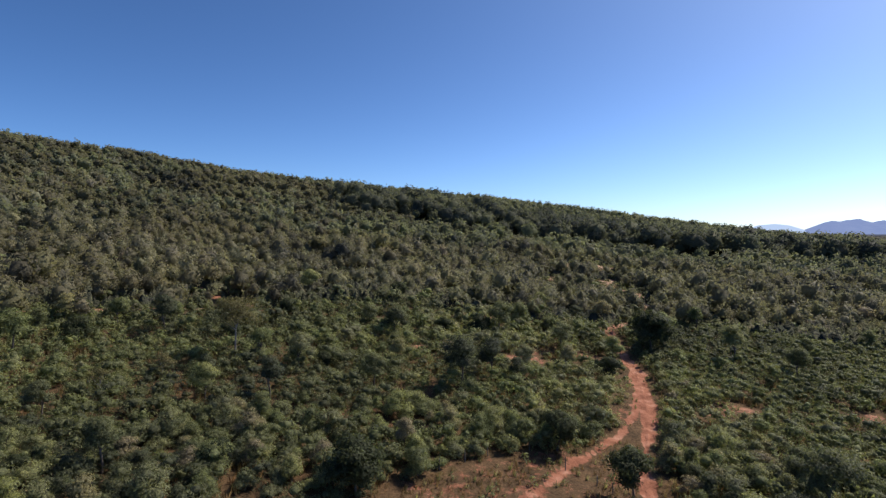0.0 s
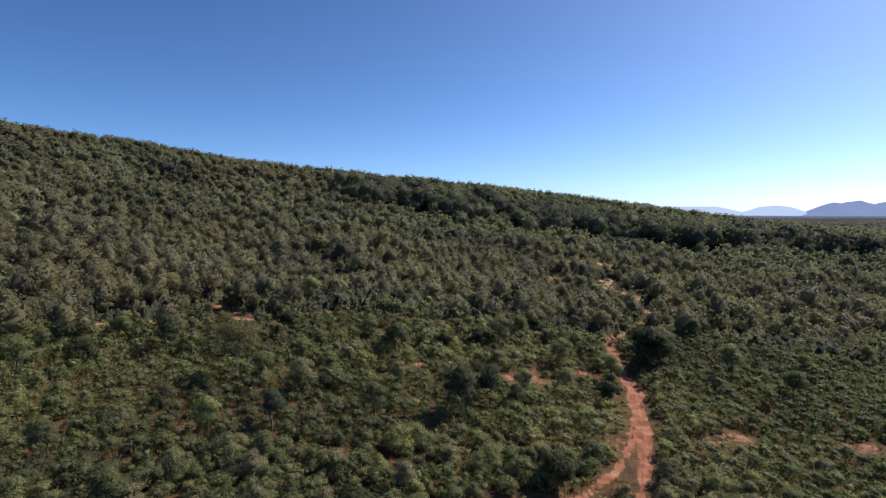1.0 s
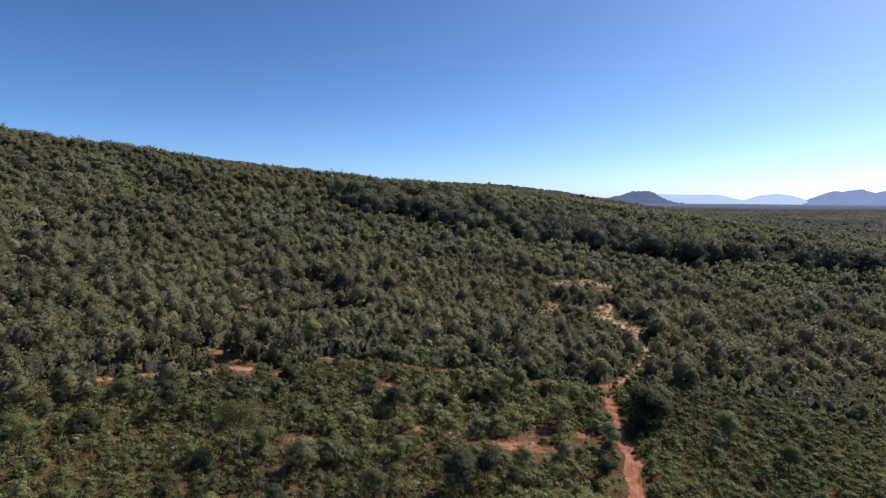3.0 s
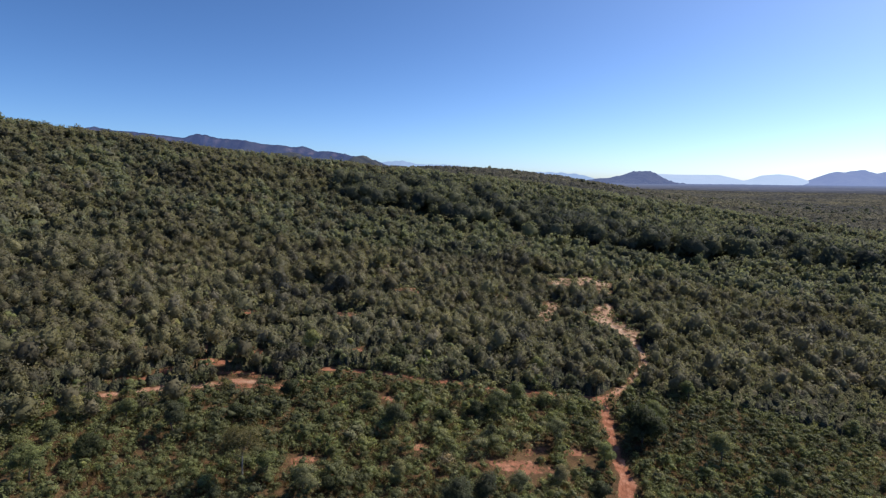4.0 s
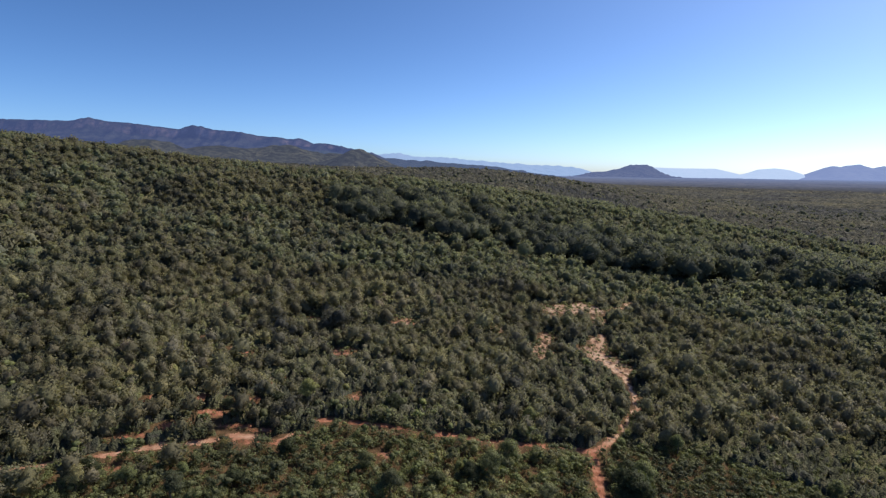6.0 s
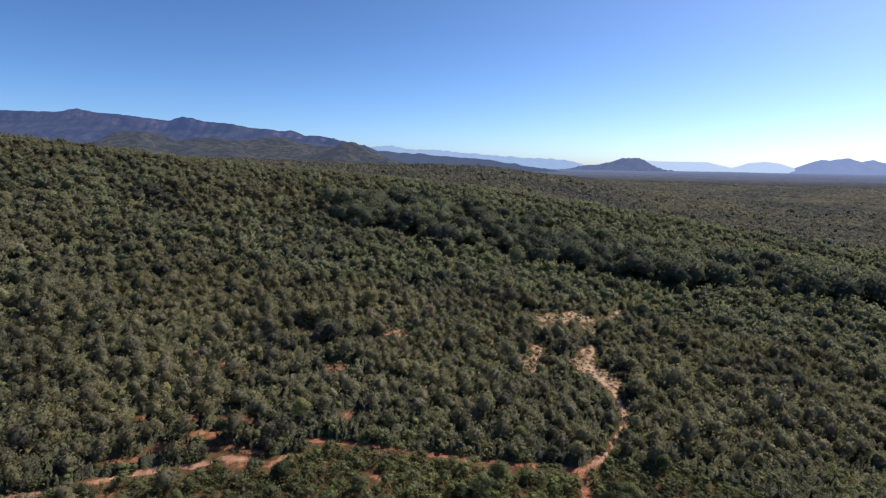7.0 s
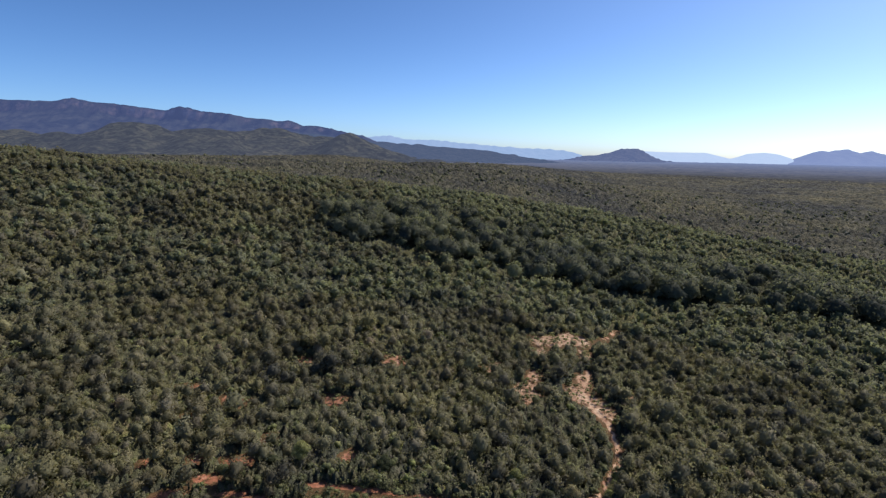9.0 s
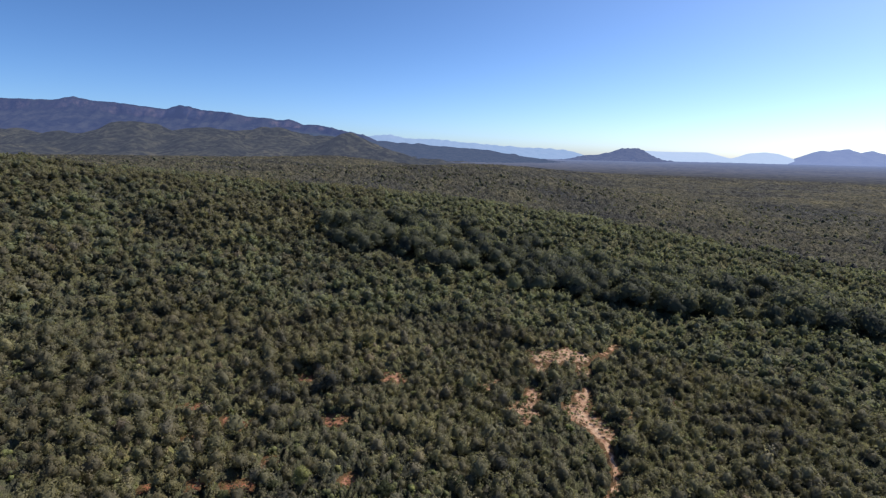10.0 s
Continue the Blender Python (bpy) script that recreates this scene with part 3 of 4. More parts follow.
def build_thing(kind, seed, count, size):
    """A plant with its trunk, limbs and crown as parts."""
    g = np.random.RandomState(seed)
    woods, leaves, lobes = plant_arrays(g, kind, count, size)
    wood_mat = BARK_PALE if kind in ("tall", "grey") else BARK_DARK
    root = new("shrub" if kind == "shrub" else "tree")
    if kind == "shrub":
        for w in woods[:3]:
            mesh_object("stem", *w, wood_mat, root)
    else:
        trunk = mesh_object("trunk", *woods[0], wood_mat, root, shade=True)
        for w in woods[1:]:
            mesh_object("limb", *w, wood_mat, trunk)
    crown = kites_to_tris(*leaves)
    if kind not in ("grey", "tall"):
        crown = joined([cores(g, lobes, 0.8 if kind == "dense" else 0.66), crown])
    leaf_mat = {"dense": LEAF_DARK, "tall": LEAF_DRY, "grey": LEAF_DRY}.get(kind, LEAF_THING)
    mesh_object("crown", crown[0], crown[1], leaf_mat, root, normals=crown[2])
    return root


LABELS = {
    "tree": ("small savanna tree with a rounded olive-green crown", "tree", "savanna trees"),
    "tall": ("tall slender tree with a pale trunk and thin crown", "tree", "savanna trees"),
    "dense": ("low tree with a dense dark-green leafy crown", "tree", "savanna trees"),
    "grey": ("half-bare tree with grey twigs and sparse leaves", "tree", "savanna trees"),
    "shrub": ("leafy green shrub growing from the red earth", "shrub", "savanna shrubs"),
}


def scatter(g, r0, r1, step, az=43.5):
    """Uneven places in a ring ahead of the viewpoint."""
    xs = np.arange(-r1, r1, step)
    x, y = np.meshgrid(xs, np.arange(0, r1, step))
    x, y = x + g.uniform(-0.48, 0.48, x.shape) * step, y + g.uniform(-0.48, 0.48, x.shape) * step
    r, a = np.hypot(x, y), np.degrees(np.arctan2(x, y))
    ok = (r >= r0) & (r < r1) & (np.abs(a) < az)
    return x[ok], y[ok]


def clear_of(x, y, margin=0.35):
    ok = np.ones(np.shape(x), bool)
    for dx, dy in ((0, 0), (0.55, 0.2), (-0.55, 0.2), (0, 0.8), (0, 1.4)):
        ok &= bareness(x + dx, y + dy)[0] < margin
    return ok


def open_scrub(x, y):
    """The low regrowth before the wood's edge."""
    right = (x > line_x(y) + 1.5) & (y < 80 + 0.05 * x)
    return right


def line_x(y):
    p = np.array(MAIN_TRACK)
    return np.interp(y, p[:, 1], p[:, 0])


def tall_wood(x, y):
    """The hollow where taller, darker trees stand."""
    return line_gap(x, y, [(-28, 246), (10, 236), (75, 213), (140, 199)]) + 9 * waves(x, y, 40, 17) < 25


def hides_track(x, y, reach):
    """Places just downhill of a track, which lie open for `reach` metres."""
    r, out = np.hypot(x, y), np.zeros(np.shape(x), bool)
    for pts, far in ((LEFT_TRACK, 5.5), (LOW_TRACK, 5.5), (UPPER_TRACK, 8.5), (FAR_PATH, 7.5)):
        for d in np.arange(1.5, min(far, reach), 1.2):
            out |= line_gap(x + d * x / r, y + d * y / r, pts) < 0.8
    return out


def mass(name, label, spots, protos, category, leaf_mat=None):
    """One object of many plants: spots are (x, y, kind of plant, scale, turn, tint)."""
    vs, fs, ts, ns, n = [], [], [], [], 0
    for k, (pv, pf, pn) in enumerate(protos):
        sel = spots[spots[:, 2] == k]
        if not len(sel):
            continue
        c, s = np.cos(sel[:, 4]), np.sin(sel[:, 4])
        sc = sel[:, 3]
        v = np.empty((len(sel), len(pv), 3))
        v[:, :, 0] = (pv[None, :, 0] * c[:, None] - pv[None, :, 1] * s[:, None]) * sc[:, None] + sel[:, 0:1]
        v[:, :, 1] = (pv[None, :, 0] * s[:, None] + pv[None, :, 1] * c[:, None]) * sc[:, None] + sel[:, 1:2]
        v[:, :, 2] = pv[None, :, 2] * sc[:, None] + height(sel[:, 0], sel[:, 1])[:, None] - 0.12
        w = np.empty((len(sel), len(pv), 3))
        w[:, :, 0] = pn[None, :, 0] * c[:, None] - pn[None, :, 1] * s[:, None]
        w[:, :, 1] = pn[None, :, 0] * s[:, None] + pn[None, :, 1] * c[:, None]
        w[:, :, 2] = pn[None, :, 2]
        ns.append(w.reshape(-1, 3))
        f = pf[None] + (n + np.arange(len(sel)) * len(pv))[:, None, None]
        n += v.shape[0] * v.shape[1]
        vs.append(v.reshape(-1, 3))
        fs.append(f.reshape(-1, pf.shape[1]))
        ts.append(np.repeat(sel[:, 5], len(pv)))
    ob = mesh_object(name, np.concatenate(vs), np.concatenate(fs), leaf_mat or LEAF_STUFF, tint=np.concatenate(ts), normals=np.concatenate(ns))
    return tagged(ob, label, category, kind="stuff")


def kites_to_tris(v, f, n):
    """One half of each kite, facing outwards."""
    v, n = v.reshape(-1, 4, 3)[:, [2, 1, 0]], n.reshape(-1, 4, 3)[:, :3]
    return v.reshape(-1, 3), np.arange(len(v) * 3).reshape(-1, 3), n.reshape(-1, 3)


def tuft(g, blades):
    """A tuft of grass: blades that fan out from one foot."""
    a, out = g.uniform(0, 2 * np.pi, blades), g.uniform(0.15, 0.9, blades)
    tip = np.stack([np.cos(a) * out, np.sin(a) * out, g.uniform(0.6, 1.3, blades)], -1)
    foot = np.stack([np.cos(a), np.sin(a), 0 * a], -1) * g.uniform(0.02, 0.15, (blades, 1))
    side = np.stack([-np.sin(a), np.cos(a), 0 * a], -1) * 0.05
    v = np.stack([foot - side, foot + side, tip], 1).reshape(-1, 3)
    n = np.repeat(np.stack([np.cos(a) * 0.5, np.sin(a) * 0.5, 0 * a + 0.85], -1), 3, 0)
    return v, np.arange(3 * blades).reshape(-1, 3), n


def protos_of(kinds, seed, count, size, core=0, shrink=0.8, broad=0.9, crisp=0.8):
    out = []
    for i, kind in enumerate(kinds):
        g = np.random.RandomState(seed + i)
        if kind == "tuft":
            out.append(tuft(g, count))
            continue
        _, leaves, lobes = plant_arrays(g, kind, count, size, broad, crisp)
        lobes = sorted(lobes, key=lambda lb: -lb[2] - lb[3])[:core]
        leaves = kites_to_tris(*leaves)
        out.append(joined([cores(g, lobes, shrink), leaves]) if core else leaves)
    return out


def hue_field(g, x, y):
    """A tint for each plant: patches of like plants, and chance."""
    return np.clip(0.44 + 0.25 * waves(x, y, 46, 21) + 0.16 * waves(x, y, 11, 22) + g.normal(0, 0.12, len(x)), 0, 1)


def spots_of(g, x, y, kinds, sizes):
    return np.stack([x, y, kinds, sizes, g.uniform(0, 6.3, len(x)), hue_field(g, x, y)], -1)


build_ground()
build_track(MAIN_TRACK, 0.62, 0.0, "rutted red dirt track through the scrub")
build_track(FOOTPATH, 0.26, 0.0, "narrow trodden red earth path")
build_track(LEFT_TRACK, 0.5, 0.0, "narrow red dirt track between the bushes")
build_track(LOW_TRACK, 0.5, 0.6, "faint overgrown red dirt track")
build_track(UPPER_TRACK, 0.48, 1.0, "pale sandy track climbing through the bushes")
build_track(FAR_PATH, 0.28, 1.0, "thin sandy path among the trees")


# ---- distant hills ----
def ridge(name, label, knots, y0, depth, foot, mat, rough, seed, steep=1.0, step=14.0, rows=26, cliff=0.0, kind="structure", bumps=0.0):
    """A range seen across the plain: knots are (x, height) of its skyline at y0; its foot lies `depth` nearer. cliff: how much of its height is a sheer face."""
    p = np.array(knots, float)
    x = np.arange(p[0, 0], p[-1, 0] + step, step)
    top = np.interp(x, p[:, 0], p[:, 1])
    for _ in range(2):
        top[1:-1] = (top[:-2] + 2 * top[1:-1] + top[2:]) / 4
    top = top + bumps * np.abs(waves(x, 0 * x, 150, seed + 8)) * (top > 45)
    t = np.concatenate([np.linspace(0, 1, rows), [1.25, 1.6]])
    X = np.repeat(x[None], len(t), 0)
    u = np.clip(t, 0, 1)
    prof = np.where(t <= 1, (1 - cliff) * np.clip(u / 0.8, 0, 1) ** steep + cliff * np.clip((u - 0.8) / 0.17, 0, 1) if cliff else u**steep, 1 - (t - 1) * 0.9)
    Z = foot + (top[None] - foot) * prof[:, None]
    if cliff:
        sheer = smooth(-0.7, 0.6, waves(X[:1], 0 * X[:1], 520, seed + 5) + 0.5 * waves(X[:1], 0 * X[:1], 170, seed + 6))
        Z = Z * sheer + (foot + (top[None] - foot) * np.where(t <= 1, u**1.25, prof)[:, None]) * (1 - sheer)
        ahead = np.where(u < 0.8, u / 0.8 * 0.93, 0.93 + (u - 0.8) / 0.2 * 0.07)
        Y = y0 - depth * (1 - np.where(t <= 1, ahead, t)[:, None]) + 0 * X
    else:
        Y = y0 - depth * (1 - t[:, None]) + 0 * X
    spur = 0.8 * waves(X + 0.3 * Y, Y * 0.15, 740, seed) + 0.4 * waves(X - 0.2 * Y, Y * 0.2, 310, seed + 7) * waves(X, Y * 0, 900, seed + 9) + 0.05 * waves(X, Y * 0.3, 120, seed + 1)
    lift = u * (1.15 - u) * 2 if not cliff else 0.25 + u * (1.0 - 0.6 * u) * 1.4
    Y = Y + spur * depth * 0.16 * lift[:, None]
    Z = Z + rough * (waves(X, Y, 130, seed + 2) + 0.6 * waves(X, Y, 45, seed + 3)) * (u**0.5 * np.where(t < 0.97, 1, 0.25))[:, None]
    v = np.stack([X, Y, Z], -1).reshape(-1, 3)
    return tagged(mesh_object(name, v, grid_faces(*X.shape), mat, shade=True), label, "hills", kind=kind)


# The blues here are air haze, put into emission and the paler base colours.
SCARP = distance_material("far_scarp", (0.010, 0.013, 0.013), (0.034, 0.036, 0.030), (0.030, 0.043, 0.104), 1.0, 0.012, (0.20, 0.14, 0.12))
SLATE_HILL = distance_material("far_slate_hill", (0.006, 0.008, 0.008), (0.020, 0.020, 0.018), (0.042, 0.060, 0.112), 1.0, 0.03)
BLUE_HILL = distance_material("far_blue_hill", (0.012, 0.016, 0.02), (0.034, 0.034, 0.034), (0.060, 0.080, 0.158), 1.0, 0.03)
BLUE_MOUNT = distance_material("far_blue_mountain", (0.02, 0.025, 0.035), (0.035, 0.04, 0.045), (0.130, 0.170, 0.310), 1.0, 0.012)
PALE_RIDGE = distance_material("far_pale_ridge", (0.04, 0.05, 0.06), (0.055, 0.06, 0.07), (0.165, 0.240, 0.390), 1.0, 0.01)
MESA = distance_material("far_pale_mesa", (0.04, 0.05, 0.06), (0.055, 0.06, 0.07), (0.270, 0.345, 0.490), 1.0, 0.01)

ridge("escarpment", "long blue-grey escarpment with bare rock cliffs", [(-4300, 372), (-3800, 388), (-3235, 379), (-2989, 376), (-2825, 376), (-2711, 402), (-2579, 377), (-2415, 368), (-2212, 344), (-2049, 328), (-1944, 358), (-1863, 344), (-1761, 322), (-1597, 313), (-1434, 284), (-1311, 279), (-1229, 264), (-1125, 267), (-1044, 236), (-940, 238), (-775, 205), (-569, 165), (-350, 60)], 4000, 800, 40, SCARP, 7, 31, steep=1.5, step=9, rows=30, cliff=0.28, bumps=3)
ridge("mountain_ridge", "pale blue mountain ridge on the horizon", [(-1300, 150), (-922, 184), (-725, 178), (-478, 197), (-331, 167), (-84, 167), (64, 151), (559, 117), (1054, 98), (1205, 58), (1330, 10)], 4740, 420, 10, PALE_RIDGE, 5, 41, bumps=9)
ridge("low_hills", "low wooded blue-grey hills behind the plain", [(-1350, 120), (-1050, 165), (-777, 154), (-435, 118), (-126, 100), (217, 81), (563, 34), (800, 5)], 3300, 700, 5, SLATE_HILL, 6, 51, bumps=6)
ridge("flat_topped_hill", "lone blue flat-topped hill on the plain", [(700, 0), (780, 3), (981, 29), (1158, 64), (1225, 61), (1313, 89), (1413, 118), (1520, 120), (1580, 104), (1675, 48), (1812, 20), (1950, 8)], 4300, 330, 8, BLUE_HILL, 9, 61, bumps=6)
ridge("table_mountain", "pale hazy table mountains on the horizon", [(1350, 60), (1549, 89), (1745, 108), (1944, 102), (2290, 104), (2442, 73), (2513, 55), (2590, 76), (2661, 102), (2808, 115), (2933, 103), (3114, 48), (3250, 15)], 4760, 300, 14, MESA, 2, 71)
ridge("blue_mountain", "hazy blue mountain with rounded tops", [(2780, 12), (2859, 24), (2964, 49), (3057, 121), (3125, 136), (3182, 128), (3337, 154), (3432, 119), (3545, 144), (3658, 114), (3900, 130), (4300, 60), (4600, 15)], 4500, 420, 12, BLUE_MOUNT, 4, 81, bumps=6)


def wooded_hill_material():
    """Hills under dry woodland: crowns and gaps, darker and paler stands, thin haze put in as emission."""
    m, nt, bsdf = material("wooded_hills")
    v = node(nt, "TexVoronoi", Scale=0.075)
    nt.links.new(place_of(nt), v.inputs["Vector"])
    sep = nt.nodes.new("ShaderNodeSeparateColor")
    nt.links.new(v.outputs["Color"], sep.inputs[0])
    crowns = ramp(nt, sep.outputs[0], [(0.0, (0.022, 0.024, 0.019)), (0.5, (0.036, 0.036, 0.027)), (1.0, (0.054, 0.051, 0.037))])
    stands = ramp(nt, noise_of(nt, 0.0075, 8.0, 0.7), [(0.40, (0.45, 0.48, 0.55)), (0.52, (0.9, 0.9, 0.88)), (0.66, (1.35, 1.25, 1.05))])
    clumps = ramp(nt, noise_of(nt, 0.032, 3.0, 0.6), [(0.42, (0.35, 0.37, 0.42)), (0.52, (1.0, 1.0, 1.0)), (0.7, (1.25, 1.2, 1.1))])
    stands = mixed(nt, 1.0, stands, clumps, "MULTIPLY")
    rock = ramp(nt, noise_of(nt, 0.02, 4.0, 0.8), [(0.70, (0, 0, 0)), (0.76, (1, 1, 1))])
    col = mixed(nt, rock, mixed(nt, 1.0, crowns, stands, "MULTIPLY"), (0.17, 0.14, 0.11))
    nt.links.new(col, bsdf.inputs["Base Color"])
    bsdf.inputs["Roughness"].default_value = 1.0
    bsdf.inputs["Specular IOR Level"].default_value = 0.0
    bumped(nt, bsdf, noise_of(nt, 0.05, 5.0, 0.7), 0.8, 5.0)
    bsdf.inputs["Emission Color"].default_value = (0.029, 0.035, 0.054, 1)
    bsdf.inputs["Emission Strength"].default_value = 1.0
    return m


def build_foothills():
    """Rolling wooded land below the escarpment, with a dome-shaped and a cone-shaped hill."""
    x, y = np.meshgrid(np.arange(-3700, 1000, 15.0), np.arange(1350, 3320, 18.0))
    back = np.array([(-3700, 110), (-2900, 130), (-2367, 123), (-2067, 115), (-1766, 124), (-1373, 144), (-1102, 167), (-922, 159), (-683, 134), (-443, 104), (-200, 46), (150, 20), (1000, 0)])
    dome = np.array([(-3700, 0), (-1800, 20), (-1661, 92), (-1560, 122), (-1480, 150), (-1444, 168), (-1381, 176), (-1295, 172), (-1240, 152), (-1113, 108), (-965, 74), (-700, 0), (1000, 0)])
    cone = np.array([(-3700, 0), (-760, 0), (-620, 66), (-525, 97), (-470, 122), (-432, 141), (-405, 142), (-370, 126), (-305, 102), (-230, 76), (-60, 10), (1000, 0)])
    swell = waves(x, y, 520, 111) + 0.6 * waves(x, y, 230, 112)
    rolling = np.interp(x, *back.T) * smooth(1350, 2950, y + 180 * waves(x, y, 900, 113)) ** 1.15 + (9 + 12 * smooth(1500, 2300, y)) * swell * smooth(400, -300, x)
    tops = [rolling]
    for knots, cy, deep in ((dome, 2400, 300), (cone, 2300, 210)):
        tops.append(np.interp(x + 22 * waves(x, y, 300, 117), *knots.T) * np.exp(-(((y - cy) / deep) ** 2)) + 5 * waves(x, y, 120, 115))
    z = 9 * np.logaddexp(np.logaddexp(tops[0] / 9, tops[1] / 9), tops[2] / 9)
    z = z + 3.0 * waves(x, y, 75, 116) - 24 * (1 - smooth(1350, 1560, y)) - 30 * smooth(300, 1000, x) - 9
    v = np.stack([x, y, z], -1).reshape(-1, 3)
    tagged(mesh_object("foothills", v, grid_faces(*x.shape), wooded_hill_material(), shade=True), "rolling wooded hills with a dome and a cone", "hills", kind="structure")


build_foothills()


# ---- woodland far off ----
def canopy_sheet(name, label, r0, r1, mat, lift, seed, fine, az=44, kind="stuff", low=0.35):
    """The uneven roof of a closed wood."""
    radii = np.geomspace(r0, r1, int(math.log(r1 / r0) / fine))
    a = np.arange(-az, az + 0.01, math.degrees(fine) * 0.85)
    x, y = polar(a, radii)
    g = np.random.RandomState(seed)
    r = np.hypot(x, y)
    x, y = x + g.uniform(-0.3, 0.3, x.shape) * fine * r, y + g.uniform(-0.3, 0.3, x.shape) * fine * r
    z = height(x, y) + lift * (low + (1.1 - low) * g.uniform(0, 1, x.shape) ** 1.3)
    z[0] -= lift * 1.2
    if r0 < 150:
        z = z - 3.2 * (~clear_of(x, y, 0.2) | hides_track(x, y, 4) | open_scrub(x, y) & (r < 90))
    v = np.stack([x, y, z], -1).reshape(-1, 3)
    return tagged(mesh_object(name, v, grid_faces(*x.shape)[:, ::-1], mat, shade=True), label, "woodland", kind=kind)


def far_plain_material():
    """The wooded plain far off; its haze is put in as emission, bluer towards the horizon."""
    m, nt, bsdf = material("far_plain")
    n = noise_of(nt, 0.02, 8.0, 0.7)
    col = ramp(nt, n, [(0.38, (0.018, 0.019, 0.015)), (0.62, (0.052, 0.049, 0.036))])
    nt.links.new(col, bsdf.inputs["Base Color"])
    bsdf.inputs["Roughness"].default_value = 1.0
    bsdf.inputs["Specular IOR Level"].default_value = 0.0
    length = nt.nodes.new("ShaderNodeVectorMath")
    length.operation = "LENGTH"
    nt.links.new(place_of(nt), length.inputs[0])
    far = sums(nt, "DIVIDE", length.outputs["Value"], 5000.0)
    haze_glow = ramp(nt, far, [(0.28, (0.016, 0.018, 0.026)), (0.45, (0.052, 0.063, 0.112)), (0.95, (0.094, 0.130, 0.250))])
    nt.links.new(haze_glow, bsdf.inputs["Emission Color"])
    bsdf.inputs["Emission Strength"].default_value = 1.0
    return m


canopy_sheet("bush_layer", "low bushes filling the gaps between trees", 80, 180, BUSHES, 1.9, 2, 0.0055, low=0.0)
canopy_sheet("hillside_bushes", "bushes closing the gaps of the hillside wood", 172, 350, BUSHES, 2.5, 6, 0.0055, low=0.1)
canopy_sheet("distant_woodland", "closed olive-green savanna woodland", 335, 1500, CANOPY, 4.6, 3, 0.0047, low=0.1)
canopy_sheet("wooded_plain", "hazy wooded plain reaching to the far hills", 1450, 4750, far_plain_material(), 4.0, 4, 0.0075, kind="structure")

# ---- plants as single things ----
g = np.random.RandomState(5)
models = {kind: [build_thing(kind, 100 + 10 * n + k, count, size) for k in range(copies)]
          for n, (kind, copies, count, size) in enumerate((("tree", 5, 2800, 0.12), ("tall", 1, 4200, 0.11), ("dense", 2, 3000, 0.12), ("grey", 3, 900, 0.10), ("shrub", 8, 1700, 0.078)))}
used = set()


def set_plant(kind, k, x, y, scale, turn, label=None):
    ob = models[kind][k % len(models[kind])]
    m = pose(x, y, float(height(x, y)) - 0.05, 0, 0, turn) @ Matrix.Scale(scale, 4)
    if ob.name in used:
        ob = copy_thing(ob, m)
    else:
        ob.matrix_basis = m
        used.add(ob.name)
    text, cat, group = LABELS[kind]
    return tagged(ob, label or text, cat, group)


set_plant("tall", 0, -22.6, 52.5, 1.0, 20, "tall slender tree with a straight pale trunk and yellowish crown")
set_plant("dense", 0, 10.9, 31.4, 1.0, 0, "small round tree with glossy dark leaves in the clearing")
set_plant("dense", 1, -5.9, 29.6, 1.35, 40, "broad dark-leaved tree at the edge of the clearing")
set_plant("tree", 0, 32.7, 62.1, 1.0, 70, "slender dark-stemmed tree standing above the scrub")
set_plant("tree", 1, 0.4, 48.9, 1.08, 10, "spreading dull-green tree above the bushes")
set_plant("dense", 1, 25.0, 67.2, 1.5, 60, "tall dark green bush beside the dirt track")
set_plant("dense", 0, 26.0, 72.6, 1.15, 200, "tall dark green bush beside the dirt track")
set_plant("tree", 2, 27.6, 70.5, 0.95, 60, "dark green tree beside the dirt track")
set_plant("dense", 0, 7.3, 37.4, 1.0, 120, "dark bushy tree casting shade on the clearing")
set_plant("grey", 0, -26.5, 46.3, 0.8, 0, "small bare tree with pale grey branches")
taken = [(-22.6, 52.5), (10.9, 31.4), (-5.9, 29.6), (32.7, 62.1), (0.4, 48.9), (25.0, 67.2), (26.2, 73.4), (27.6, 70.5), (7.3, 37.4), (-26.5, 46.3), (-21.7, 50.2), (-22.2, 48.0)]
for n, px in enumerate((19.0, 17.3, 15.6, 13.2)):
    set_plant("shrub", n, px, 75.6 + 0.3 * (n % 2), 1.0, 70 * n)

x, y = scatter(g, 34, 92, 5.0)
ok = clear_of(x, y, 0.12)
count = 0
for px, py in zip(x[ok], y[ok]):
    scrub = bool(open_scrub(px, py))
    if min(math.hypot(px - a, py - b) for a, b in taken) < 2.2 or g.uniform() < (0.84 if scrub else 0.45) or count > 150:
        continue
    kind = g.choice(["tree", "dense", "grey"], p=[0.62, 0.22, 0.16])
    scale = g.uniform(0.5, 0.85) if scrub or py < 45 else g.uniform(0.6, 1.0)
    set_plant(kind, g.randint(9), px, py, scale, g.uniform(0, 360))
    taken.append((px, py))
    count += 1

for n, (px, py) in enumerate(((26.6, 80.3), (27.9, 81.9), (29.0, 83.4), (30.1, 84.8), (31.0, 86.5), (32.0, 88.0), (32.9, 90.0), (33.6, 91.8))):
    set_plant("shrub", n, px, py, 0.88, 45 * n, "leafy green shrub beside the pale sandy track")
for n, (px, py) in enumerate(((18.4, 77.7), (20.1, 77.5), (16.9, 77.9))):
    set_plant("shrub", n + 2, px, py, 0.62, 50 * n)

